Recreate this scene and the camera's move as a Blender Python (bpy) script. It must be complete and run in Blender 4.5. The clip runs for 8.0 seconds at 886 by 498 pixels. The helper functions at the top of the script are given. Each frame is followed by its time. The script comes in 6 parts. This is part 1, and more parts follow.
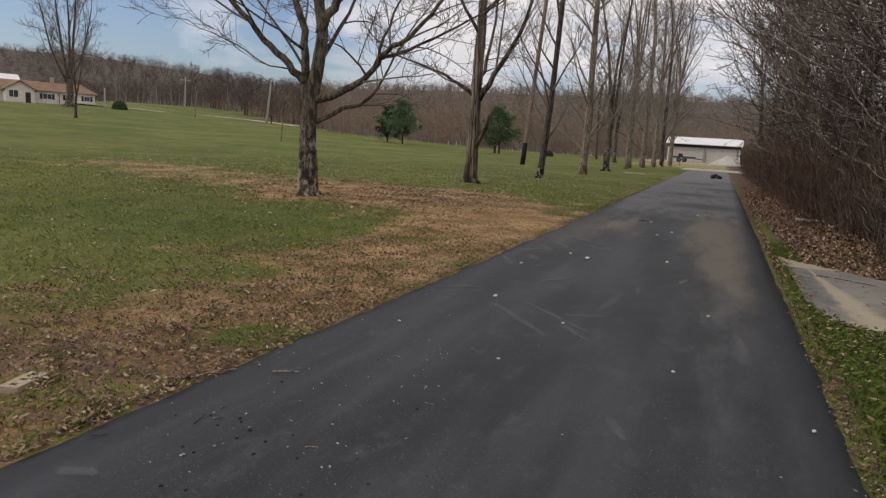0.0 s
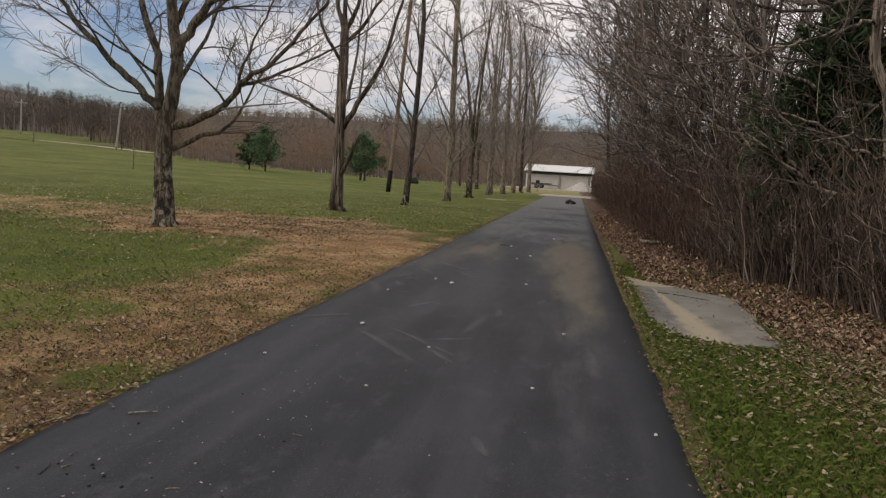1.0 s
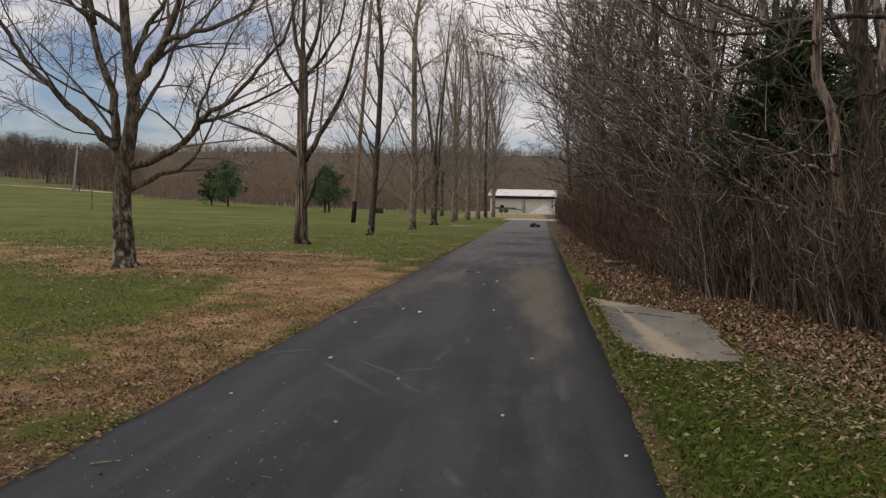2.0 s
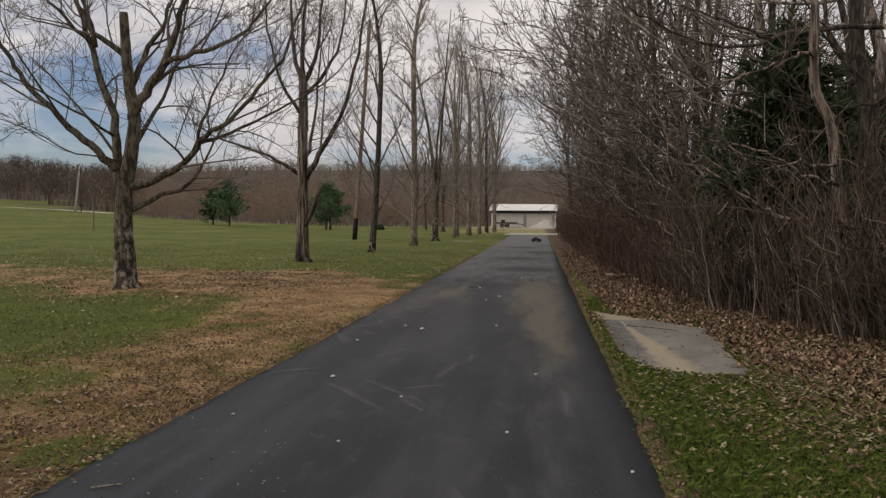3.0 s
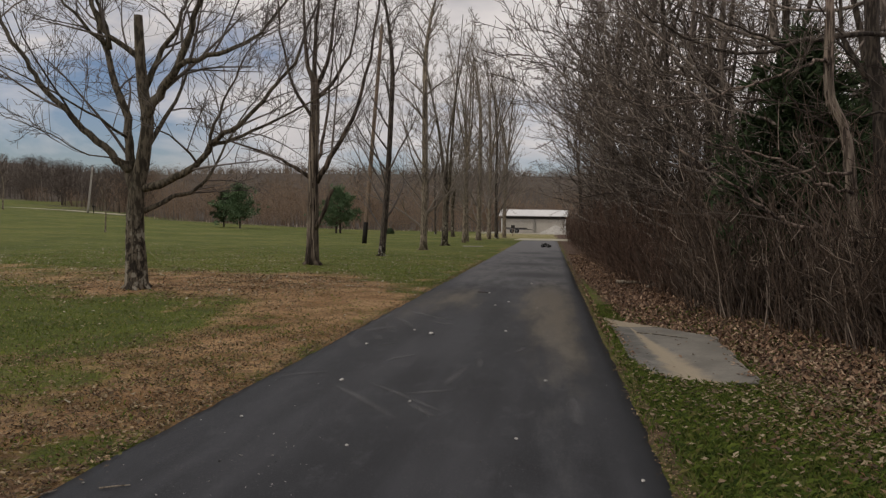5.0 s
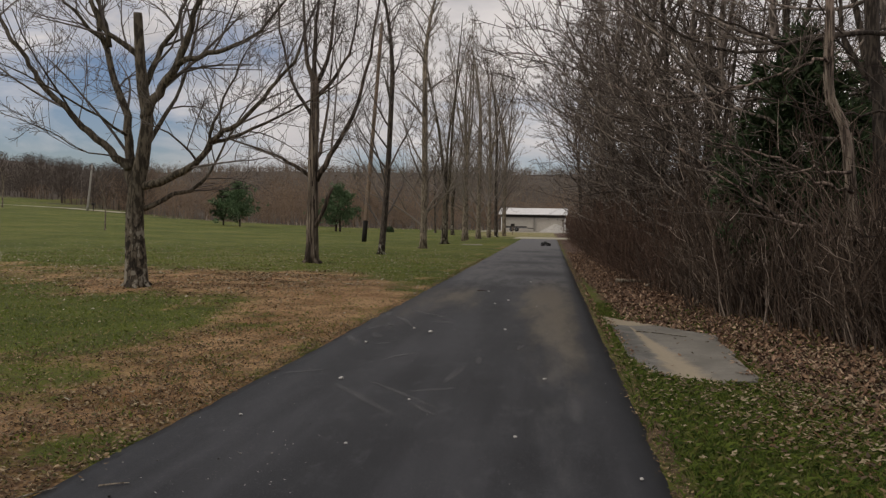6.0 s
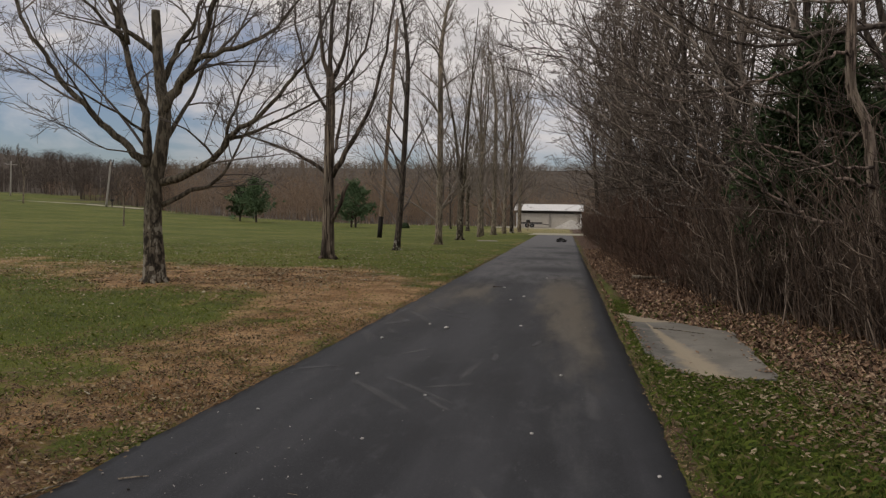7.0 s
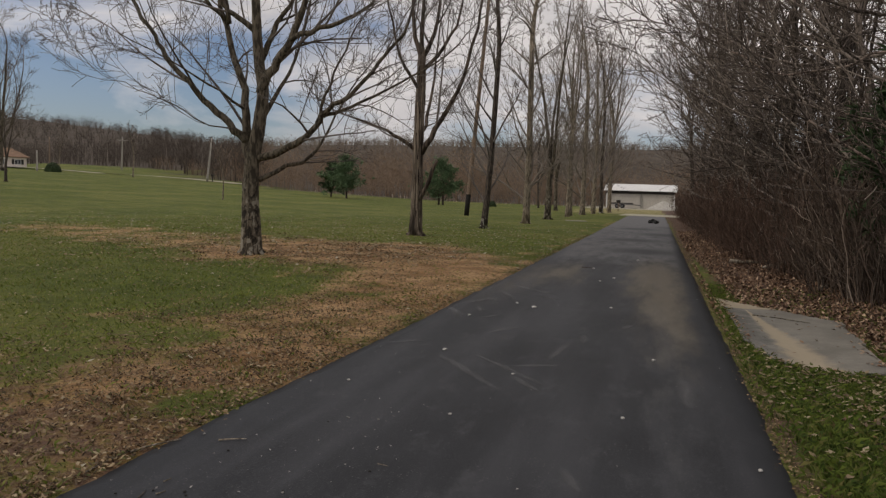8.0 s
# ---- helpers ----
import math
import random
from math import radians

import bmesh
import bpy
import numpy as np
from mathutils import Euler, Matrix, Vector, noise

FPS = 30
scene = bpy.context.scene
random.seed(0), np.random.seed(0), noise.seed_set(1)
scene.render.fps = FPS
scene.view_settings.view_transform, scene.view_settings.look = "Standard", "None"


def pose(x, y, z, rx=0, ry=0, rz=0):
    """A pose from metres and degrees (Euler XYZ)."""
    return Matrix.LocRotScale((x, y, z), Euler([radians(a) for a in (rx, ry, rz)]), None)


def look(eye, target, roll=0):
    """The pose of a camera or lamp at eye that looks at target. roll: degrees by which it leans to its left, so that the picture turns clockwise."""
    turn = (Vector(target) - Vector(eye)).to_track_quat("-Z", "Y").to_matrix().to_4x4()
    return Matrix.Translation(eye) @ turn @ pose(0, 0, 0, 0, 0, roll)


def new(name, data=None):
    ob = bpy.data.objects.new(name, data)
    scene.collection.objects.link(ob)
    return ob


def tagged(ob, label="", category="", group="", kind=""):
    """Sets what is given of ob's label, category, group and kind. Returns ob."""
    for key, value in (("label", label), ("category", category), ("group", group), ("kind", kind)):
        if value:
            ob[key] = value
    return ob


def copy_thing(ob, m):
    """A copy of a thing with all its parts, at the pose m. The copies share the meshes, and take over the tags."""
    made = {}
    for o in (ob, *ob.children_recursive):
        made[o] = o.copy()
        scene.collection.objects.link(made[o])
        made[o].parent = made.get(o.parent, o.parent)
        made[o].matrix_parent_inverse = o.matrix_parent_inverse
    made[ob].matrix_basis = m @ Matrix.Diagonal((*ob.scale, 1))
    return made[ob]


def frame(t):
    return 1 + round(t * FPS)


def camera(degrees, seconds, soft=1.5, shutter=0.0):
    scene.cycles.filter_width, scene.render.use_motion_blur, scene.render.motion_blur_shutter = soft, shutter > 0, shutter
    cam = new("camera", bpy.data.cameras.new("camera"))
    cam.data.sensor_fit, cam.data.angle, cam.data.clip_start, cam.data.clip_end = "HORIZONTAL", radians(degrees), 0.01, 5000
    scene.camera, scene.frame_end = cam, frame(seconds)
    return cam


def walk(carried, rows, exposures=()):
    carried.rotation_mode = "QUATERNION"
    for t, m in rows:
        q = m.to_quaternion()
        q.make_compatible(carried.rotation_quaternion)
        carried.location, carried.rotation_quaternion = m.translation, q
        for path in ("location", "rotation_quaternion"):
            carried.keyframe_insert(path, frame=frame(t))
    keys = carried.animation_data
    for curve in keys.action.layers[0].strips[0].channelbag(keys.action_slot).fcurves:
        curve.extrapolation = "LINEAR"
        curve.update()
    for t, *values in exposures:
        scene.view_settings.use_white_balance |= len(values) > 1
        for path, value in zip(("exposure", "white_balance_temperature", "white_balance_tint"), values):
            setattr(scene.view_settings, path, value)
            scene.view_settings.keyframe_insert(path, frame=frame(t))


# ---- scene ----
cam = camera(64.97, 8.0, soft=1.3)
ROWS = [
    (0.0, -0.075, 0.068, 1.451, 80.799, -3.378, 21.947),
    (0.2, -0.066, 0.051, 1.458, 81.855, -3.64, 17.882),
    (0.5, -0.047, 0.018, 1.467, 82.732, -3.715, 14.044),
    (0.7, -0.036, 0.005, 1.471, 83.141, -3.593, 12.488),
    (1.0, -0.027, -0.015, 1.473, 83.649, -3.387, 10.997),
    (1.5, -0.004, -0.03, 1.49, 84.986, -2.072, 9.023),
    (3.0, 0.002, -0.012, 1.5, 87.307, -0.282, 8.197),
    (3.5, 0.0, -0.0, 1.5, 88.0, 0.0, 8.448),
    (4.0, -0.008, 0.01, 1.499, 88.421, -0.27, 8.966),
    (4.5, -0.012, 0.009, 1.496, 88.001, -0.729, 9.092),
    (6.0, -0.007, 0.004, 1.496, 87.553, -0.96, 8.977),
    (6.5, -0.01, 0.011, 1.493, 87.606, -0.86, 9.4),
    (7.0, -0.017, 0.013, 1.494, 87.21, -0.972, 10.227),
    (7.3, -0.021, 0.02, 1.49, 86.777, -1.289, 11.25),
    (7.5, -0.027, 0.023, 1.489, 86.501, -1.317, 11.99),
    (7.8, -0.049, 0.042, 1.484, 86.042, -1.32, 14.044),
    (8.0, -0.066, 0.049, 1.48, 85.264, -1.793, 17.354),
]
walk(cam, [(t, pose(x, y, z, rx, ry, rz)) for t, x, y, z, rx, ry, rz in ROWS],
     [(0.0, -0.25, 6650, 13), (1.0, -0.33, 6850, 14), (3.5, -0.54, 6900, 14), (4.5, -0.64, 6900, 14), (6.5, -0.66, 6900, 14), (8.0, -0.64, 6900, 14)])

# ---- light: a bright, broken overcast sky with a weak, wide sun ----
SUN_ELEVATION, SUN_AZIMUTH = 42.0, -125.0     # azimuth clockwise from +y
world = bpy.data.worlds.new("world")
scene.world = world
world.use_nodes = True
wn, wl = world.node_tree.nodes, world.node_tree.links
wn.clear()


def wnode(kind, **values):
    n = wn.new(kind)
    for k, v in values.items():
        n.inputs[k].default_value = v
    return n


sky = wn.new("ShaderNodeTexSky")
sky.sky_type, sky.sun_disc = "NISHITA", False
sky.air_density, sky.dust_density, sky.ozone_density = 1.0, 1.2, 2.5
sky.sun_elevation, sky.sun_rotation = radians(SUN_ELEVATION), radians(SUN_AZIMUTH)
sky_gain = wnode("ShaderNodeVectorMath")
sky_gain.operation = "MULTIPLY"
sky_gain.inputs[1].default_value = (0.118, 0.122, 0.134)
wl.new(sky.outputs[0], sky_gain.inputs[0])
coords = wn.new("ShaderNodeTexCoord")
flatten = wn.new("ShaderNodeMapping")
flatten.inputs["Scale"].default_value = (1.0, 1.0, 3.2)
wl.new(coords.outputs["Generated"], flatten.inputs["Vector"])
cloud = wnode("ShaderNodeTexNoise", Scale=2.3, Detail=9.0, Roughness=0.58, Distortion=0.35)
wl.new(flatten.outputs[0], cloud.inputs["Vector"])
cover = wn.new("ShaderNodeValToRGB")
cover.color_ramp.elements[0].position, cover.color_ramp.elements[1].position = 0.41, 0.59
bank = wn.new("ShaderNodeVectorMath")
bank.operation = "DOT_PRODUCT"
bank.inputs[1].default_value = (0.22, 0.0, 0.70)
wl.new(coords.outputs["Generated"], bank.inputs[0])
amount = wn.new("ShaderNodeMath")
wl.new(cloud.outputs["Fac"], amount.inputs[0])
wl.new(bank.outputs["Value"], amount.inputs[1])
wl.new(amount.outputs[0], cover.inputs[0])
shade = wnode("ShaderNodeTexNoise", Scale=5.0, Detail=6.0, Roughness=0.55)
wl.new(flatten.outputs[0], shade.inputs["Vector"])
shade_ramp = wn.new("ShaderNodeValToRGB")
shade_ramp.color_ramp.elements[0].position, shade_ramp.color_ramp.elements[1].position = 0.3, 0.7
shade_ramp.color_ramp.elements[0].color = (0.74, 0.75, 0.79, 1)
shade_ramp.color_ramp.elements[1].color = (1.14, 1.12, 1.12, 1)
wl.new(shade.outputs["Fac"], shade_ramp.inputs[0])
sky_mix = wn.new("ShaderNodeMix")
sky_mix.data_type = "RGBA"
wl.new(cover.outputs[0], sky_mix.inputs["Factor"])
wl.new(sky_gain.outputs[0], sky_mix.inputs["A"])
wl.new(shade_ramp.outputs[0], sky_mix.inputs["B"])
background = wnode("ShaderNodeBackground", Strength=1.0)
wl.new(sky_mix.outputs["Result"], background.inputs["Color"])
world_out = wn.new("ShaderNodeOutputWorld")
wl.new(background.outputs[0], world_out.inputs["Surface"])

sun = new("sun", bpy.data.lights.new("sun", "SUN"))
sun.data.energy, sun.data.angle, sun.data.color = 1.55, radians(18), (1.0, 0.93, 0.82)
sun_to = Vector((math.sin(radians(SUN_AZIMUTH)) * math.cos(radians(SUN_ELEVATION)),
                 math.cos(radians(SUN_AZIMUTH)) * math.cos(radians(SUN_ELEVATION)), math.sin(radians(SUN_ELEVATION))))
sun.matrix_world = look(sun_to * 50, (0, 0, 0))


# ---- materials ----
def node(m, kind, **values):
    n = m.node_tree.nodes.new(kind)
    for k, v in values.items():
        n.inputs[k].default_value = v
    return n


def link(m, a, b):
    m.node_tree.links.new(a, b)


def mixed(m, fac, a, b, blend="MIX"):
    n = m.node_tree.nodes.new("ShaderNodeMix")
    n.data_type, n.blend_type = "RGBA", blend
    for value, socket in ((fac, n.inputs["Factor"]), (a, n.inputs["A"]), (b, n.inputs["B"])):
        if isinstance(value, bpy.types.NodeSocket):
            link(m, value, socket)
        else:
            socket.default_value = value if isinstance(value, float) else (*value, 1.0)
    return n.outputs["Result"]


def ramp(m, value, low, high, a=0.0, b=1.0):
    n = m.node_tree.nodes.new("ShaderNodeMapRange")
    n.interpolation_type = "SMOOTHSTEP"
    link(m, value, n.inputs[0])
    for i, v in enumerate((low, high, a, b)):
        n.inputs[i + 1].default_value = v
    return n.outputs[0]


def maths(m, op, a, b):
    n = m.node_tree.nodes.new("ShaderNodeMath")
    n.operation = op
    for value, socket in ((a, n.inputs[0]), (b, n.inputs[1])):
        if isinstance(value, bpy.types.NodeSocket):
            link(m, value, socket)
        else:
            socket.default_value = value
    return n.outputs[0]


def blank(name, rough=0.9, metal=0.0):
    m = bpy.data.materials.new(name)
    m.use_nodes = True
    b = m.node_tree.nodes["Principled BSDF"]
    b.inputs["Roughness"].default_value, b.inputs["Metallic"].default_value = rough, metal
    b.inputs["Specular IOR Level"].default_value = 0.3
    return m, b


def vector(m, scale=(1, 1, 1)):
    c = node(m, "ShaderNodeTexCoord")
    p = node(m, "ShaderNodeMapping", Scale=scale)
    link(m, c.outputs["Object"], p.inputs["Vector"])
    return p.outputs[0]


def grain(m, where, scale, detail=5.0, rough=0.6):
    n = node(m, "ShaderNodeTexNoise", Scale=scale, Detail=detail, Roughness=rough)
    link(m, where, n.inputs["Vector"])
    return n.outputs["Fac"]


def relief(m, b, height, strength, distance=0.01):
    n = node(m, "ShaderNodeBump", Strength=strength, Distance=distance)
    link(m, height, n.inputs["Height"])
    link(m, n.outputs[0], b.inputs["Normal"])


def surface(name, dark, light, scale=3.0, fine=40.0, rough=0.85, bump=0.3, metal=0.0, stretch=(1, 1, 1), contrast=0.2, depth=0.01, vary=0.0):
    """A two-scale varied surface: broad stains between two colours, fine grain and relief."""
    m, b = blank(name, rough, metal)
    v = vector(m, stretch)
    broad, small = grain(m, v, scale), grain(m, v, fine, 4.0)
    colour = mixed(m, ramp(m, broad, 0.5 - contrast, 0.5 + contrast), dark, light)
    colour = mixed(m, ramp(m, small, 0.3, 0.7, 0.0, 0.6), colour, [c * 0.6 for c in dark])
    if vary:
        info = node(m, "ShaderNodeObjectInfo")
        colour = mixed(m, maths(m, "MULTIPLY", info.outputs["Random"], vary), colour, [c * 0.55 for c in dark])
    link(m, colour, b.inputs["Base Color"])
    relief(m, b, small, bump, depth)
    return m


def bark(name, dark, light, patch=None, scale=1.0, foot=None, stretch=0.22, reach_z=2.1):
    m, b = blank(name, 0.95)
    v = vector(m, (1.0, 1.0, stretch))
    ridge, broad = grain(m, v, 20.0 * scale, 3.0, 0.55), grain(m, vector(m), 2.2, 4.0)
    colour = mixed(m, ramp(m, ridge, 0.42, 0.58), dark, light)
    colour = mixed(m, ramp(m, broad, 0.45, 0.7, 0.0, 0.45), colour, [c * 0.6 for c in light])
    if patch:
        lichen = grain(m, vector(m, (1, 1, 0.6)), 10.0, 5.0, 0.65)
        colour = mixed(m, ramp(m, lichen, 0.55, 0.68, 0.0, 0.42), colour, patch)
        moss = grain(m, vector(m, (1, 1, 0.5)), 4.5, 4.0, 0.6)
        colour = mixed(m, ramp(m, moss, 0.55, 0.70, 0.0, 0.42), colour, [c * 0.5 for c in dark])
    if foot:
        axes = node(m, "ShaderNodeSeparateXYZ")
        link(m, vector(m), axes.inputs[0])
        crust = grain(m, vector(m, (1, 1, 0.55)), 9.0, 3.0, 0.55)
        reach = ramp(m, maths(m, "ADD", axes.outputs["Z"], crust), reach_z - 0.4, reach_z + 0.4, 1.0, 0.0)
        colour = mixed(m, maths(m, "MULTIPLY", reach, ramp(m, crust, 0.55, 0.60, 0.0, 0.9)), colour, foot)
        colour = mixed(m, maths(m, "MULTIPLY", reach, ramp(m, crust, 0.46, 0.40, 0.0, 0.9)), colour, (0.018, 0.015, 0.012))
    link(m, colour, b.inputs["Base Color"])
    relief(m, b, ridge, 0.7, 0.02)
    return m


def island(name, colours, rough=0.8):
    """Leaf or blade colours that vary from piece to piece."""
    m, b = blank(name, rough)
    g = node(m, "ShaderNodeNewGeometry")
    r = node(m, "ShaderNodeValToRGB")
    r.color_ramp.elements[0].color, r.color_ramp.elements[1].color = (*colours[0], 1), (*colours[-1], 1)
    for i, c in enumerate(colours[1:-1]):
        e = r.color_ramp.elements.new((i + 1) / (len(colours) - 1))
        e.color = (*c, 1)
    link(m, g.outputs["Random Per Island"], r.inputs[0])
    link(m, r.outputs[0], b.inputs["Base Color"])
    return m


def ground_material():
    m, b = blank("ground_soil_and_grass", 0.95)
    v = vector(m)
    broad, mid, small, tiny = grain(m, v, 0.16, 6.0, 0.7), grain(m, v, 1.1, 6.0), grain(m, v, 9.0, 6.0, 0.7), grain(m, v, 45.0, 4.0, 0.7)
    green = mixed(m, ramp(m, mid, 0.35, 0.65), (0.072, 0.096, 0.011), (0.125, 0.152, 0.020))
    green = mixed(m, ramp(m, broad, 0.42, 0.62, 0.0, 0.55), green, (0.232, 0.224, 0.058))
    green = mixed(m, ramp(m, small, 0.42, 0.68, 0.0, 0.65), green, (0.050, 0.072, 0.018))
    lump = grain(m, v, 20.0, 5.0, 0.75)
    green = mixed(m, ramp(m, tiny, 0.55, 0.72, 0.0, 0.5), green, (0.20, 0.19, 0.085))
    green = mixed(m, ramp(m, lump, 0.48, 0.62, 0.0, 0.5), green, (0.036, 0.055, 0.011))
    soil = mixed(m, ramp(m, mid, 0.35, 0.65), (0.275, 0.146, 0.060), (0.500, 0.318, 0.160))
    soil = mixed(m, ramp(m, small, 0.45, 0.7, 0.0, 0.75), soil, (0.115, 0.072, 0.040))
    soil = mixed(m, ramp(m, tiny, 0.52, 0.66, 0.0, 0.6), soil, (0.45, 0.315, 0.18))
    soil = mixed(m, ramp(m, lump, 0.50, 0.62, 0.0, 0.62), soil, (0.080, 0.048, 0.027))
    litter = mixed(m, ramp(m, small, 0.4, 0.62), (0.055, 0.034, 0.024), (0.16, 0.096, 0.066))
    litter = mixed(m, ramp(m, tiny, 0.5, 0.7, 0.0, 0.6), litter, (0.24, 0.165, 0.12))
    gravel = mixed(m, ramp(m, small, 0.35, 0.7), (0.30, 0.28, 0.24), (0.46, 0.43, 0.38))
    breakup = maths(m, "MULTIPLY", maths(m, "SUBTRACT", maths(m, "ADD", maths(m, "MULTIPLY", mid, 0.9), maths(m, "MULTIPLY", small, 0.8)), 0.85), 2.0)
    colour = green
    wood = mixed(m, ramp(m, grain(m, v, 0.35, 6.0, 0.75), 0.4, 0.62), (0.050, 0.041, 0.033), (0.112, 0.090, 0.070))
    dry = mixed(m, ramp(m, mid, 0.35, 0.65), (0.235, 0.205, 0.085), (0.330, 0.290, 0.140))
    for zone, paint in (("dry", dry), ("dirt", soil), ("litter", litter), ("gravel", gravel), ("forest", wood)):
        a = node(m, "ShaderNodeAttribute")
        a.attribute_name = zone
        edge = maths(m, "MULTIPLY", breakup, maths(m, "MINIMUM", maths(m, "MULTIPLY", a.outputs["Fac"], 5.0), 1.0))
        colour = mixed(m, ramp(m, maths(m, "ADD", a.outputs["Fac"], edge), 0.2, 0.8), colour, paint)
    link(m, colour, b.inputs["Base Color"])
    relief(m, b, maths(m, "ADD", small, lump), 0.9, 0.05)
    return m


def asphalt_material():
    m, b = blank("asphalt", 0.64)
    v = vector(m)
    broad, streak, tiny = grain(m, v, 0.5, 5.0), grain(m, vector(m, (1.6, 0.16, 1)), 1.2, 5.0), grain(m, v, 75.0, 4.0, 0.85)
    colour = mixed(m, ramp(m, broad, 0.35, 0.65), (0.0125, 0.0140, 0.0172), (0.0215, 0.0238, 0.0282))
    colour = mixed(m, ramp(m, streak, 0.42, 0.66, 0.0, 0.7), colour, (0.044, 0.046, 0.053))
    mottle = grain(m, vector(m, (1.0, 0.55, 1)), 4.5, 6.0, 0.72)
    colour = mixed(m, ramp(m, mottle, 0.52, 0.70, 0.0, 0.5), colour, (0.062, 0.064, 0.070))
    colour = mixed(m, ramp(m, tiny, 0.54, 0.68, 0.0, 0.6), colour, (0.095, 0.095, 0.096))
    cells = node(m, "ShaderNodeTexVoronoi", Scale=34.0)
    link(m, v, cells.inputs["Vector"])
    sparse = ramp(m, grain(m, v, 2.2, 3.0), 0.42, 0.6)
    chip = maths(m, "MULTIPLY", ramp(m, cells.outputs["Distance"], 0.10, 0.16, 1.0, 0.0), sparse)
    colour = mixed(m, maths(m, "MULTIPLY", chip, 0.45), colour, (0.22, 0.21, 0.20))
    breakup = maths(m, "MULTIPLY", maths(m, "SUBTRACT", grain(m, vector(m, (1.0, 0.22, 1.0)), 3.2, 6.0, 0.65), 0.5), 1.5)
    # The second zone's pale colour serves wheel wear and the far sheen.
    for zone, paint, most in (("dust", (0.142, 0.122, 0.090), 0.72), ("worn_sheen", (0.130, 0.131, 0.134), 0.85), ("damp", (0.018, 0.020, 0.024), 0.9)):
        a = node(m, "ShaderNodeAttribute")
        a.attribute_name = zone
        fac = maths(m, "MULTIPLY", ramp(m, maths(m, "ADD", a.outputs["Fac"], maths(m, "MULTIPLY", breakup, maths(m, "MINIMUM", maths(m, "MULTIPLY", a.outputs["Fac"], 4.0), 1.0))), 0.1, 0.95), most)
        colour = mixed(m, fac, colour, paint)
    link(m, colour, b.inputs["Base Color"])
    relief(m, b, tiny, 0.35, 0.004)
    return m


GROUND, ASPHALT = ground_material(), asphalt_material()
BARK_MAPLE = bark("bark_maple", (0.041, 0.034, 0.025), (0.142, 0.120, 0.090), (0.23, 0.215, 0.175), foot=(0.27, 0.25, 0.205))
BARK_PEEL = bark("bark_peeling", (0.085, 0.068, 0.054), (0.300, 0.250, 0.200), scale=0.8, stretch=0.07)
BARK_FURROW = bark("bark_dark_furrowed", (0.028, 0.021, 0.017), (0.135, 0.106, 0.084), scale=0.6, stretch=0.08)
BARK_PALE = bark("bark_pale", (0.095, 0.078, 0.058), (0.285, 0.240, 0.185), (0.36, 0.34, 0.30))
BARK_DARK = bark("bark_dark", (0.030, 0.024, 0.020), (0.095, 0.078, 0.064))
BARK_GREY = bark("bark_grey_limbs", (0.075, 0.062, 0.053), (0.260, 0.220, 0.190))
BARK_RED = bark("bark_reddish", (0.045, 0.034, 0.028), (0.275, 0.215, 0.178), scale=0.9, stretch=0.12)
BARK_SCAR = bark("bark_dark_with_white_scar", (0.030, 0.024, 0.020), (0.095, 0.078, 0.064), foot=(0.58, 0.56, 0.52), reach_z=0.95)
TWIG = island("twig_grey_brown", [(0.050, 0.040, 0.034), (0.110, 0.089, 0.075), (0.198, 0.164, 0.139), (0.070, 0.057, 0.048), (0.325, 0.277, 0.236)], 0.9)
TWIG_ROW = island("twig_row_brown", [(0.066, 0.056, 0.051), (0.118, 0.102, 0.093), (0.180, 0.158, 0.145), (0.090, 0.077, 0.070), (0.235, 0.205, 0.185)], 0.9)
# Lighter version of the row twigs; sunlight on far crowns put into colour.
TWIG_SUNLIT = island("twig_sunlit_grey", [(0.115, 0.098, 0.084), (0.190, 0.165, 0.142), (0.285, 0.250, 0.215), (0.150, 0.128, 0.110), (0.34, 0.30, 0.26)], 0.9)
TWIG_BRUSH = island("twig_brush_brown", [(0.034, 0.024, 0.019), (0.084, 0.060, 0.045), (0.155, 0.115, 0.088), (0.048, 0.035, 0.027), (0.36, 0.295, 0.24)], 0.9)
TWIG_RED = island("twig_reddish_brown", [(0.050, 0.030, 0.023), (0.105, 0.066, 0.048), (0.165, 0.108, 0.080), (0.070, 0.043, 0.033), (0.21, 0.15, 0.115)], 0.9)
# Twigs coloured dark to stand for the shade inside the wood.
TWIG_SHADED = island("shaded_wood_twigs", [(0.045, 0.034, 0.028), (0.085, 0.066, 0.054), (0.12, 0.095, 0.078), (0.06, 0.048, 0.040)], 0.95)
TWIG_RUSSET = island("russet_brush_twigs", [(0.118, 0.080, 0.056), (0.190, 0.134, 0.092), (0.255, 0.184, 0.126), (0.150, 0.106, 0.074)], 0.95)
STALK = island("pale_stalks", [(0.26, 0.22, 0.17), (0.42, 0.36, 0.29), (0.34, 0.29, 0.22)], 0.95)
TWIG_FAR = island("far_woods_twigs", [(0.105, 0.080, 0.060), (0.140, 0.108, 0.080), (0.170, 0.130, 0.095), (0.120, 0.094, 0.072)], 0.95)
TWIG_HILL = island("hillside_twigs", [(0.042, 0.033, 0.027), (0.060, 0.048, 0.039), (0.080, 0.064, 0.052), (0.050, 0.041, 0.034)], 0.95)
TRUNK_FAR = island("far_trunks", [(0.10, 0.085, 0.072), (0.15, 0.13, 0.112), (0.19, 0.168, 0.145)], 0.95)
NEEDLE = island("pine_needles", [(0.046, 0.090, 0.042), (0.098, 0.165, 0.080), (0.165, 0.235, 0.130), (0.062, 0.114, 0.056)])
NEEDLE_DARK = island("spruce_needles", [(0.018, 0.034, 0.014), (0.038, 0.066, 0.026), (0.064, 0.096, 0.042), (0.028, 0.048, 0.020)])
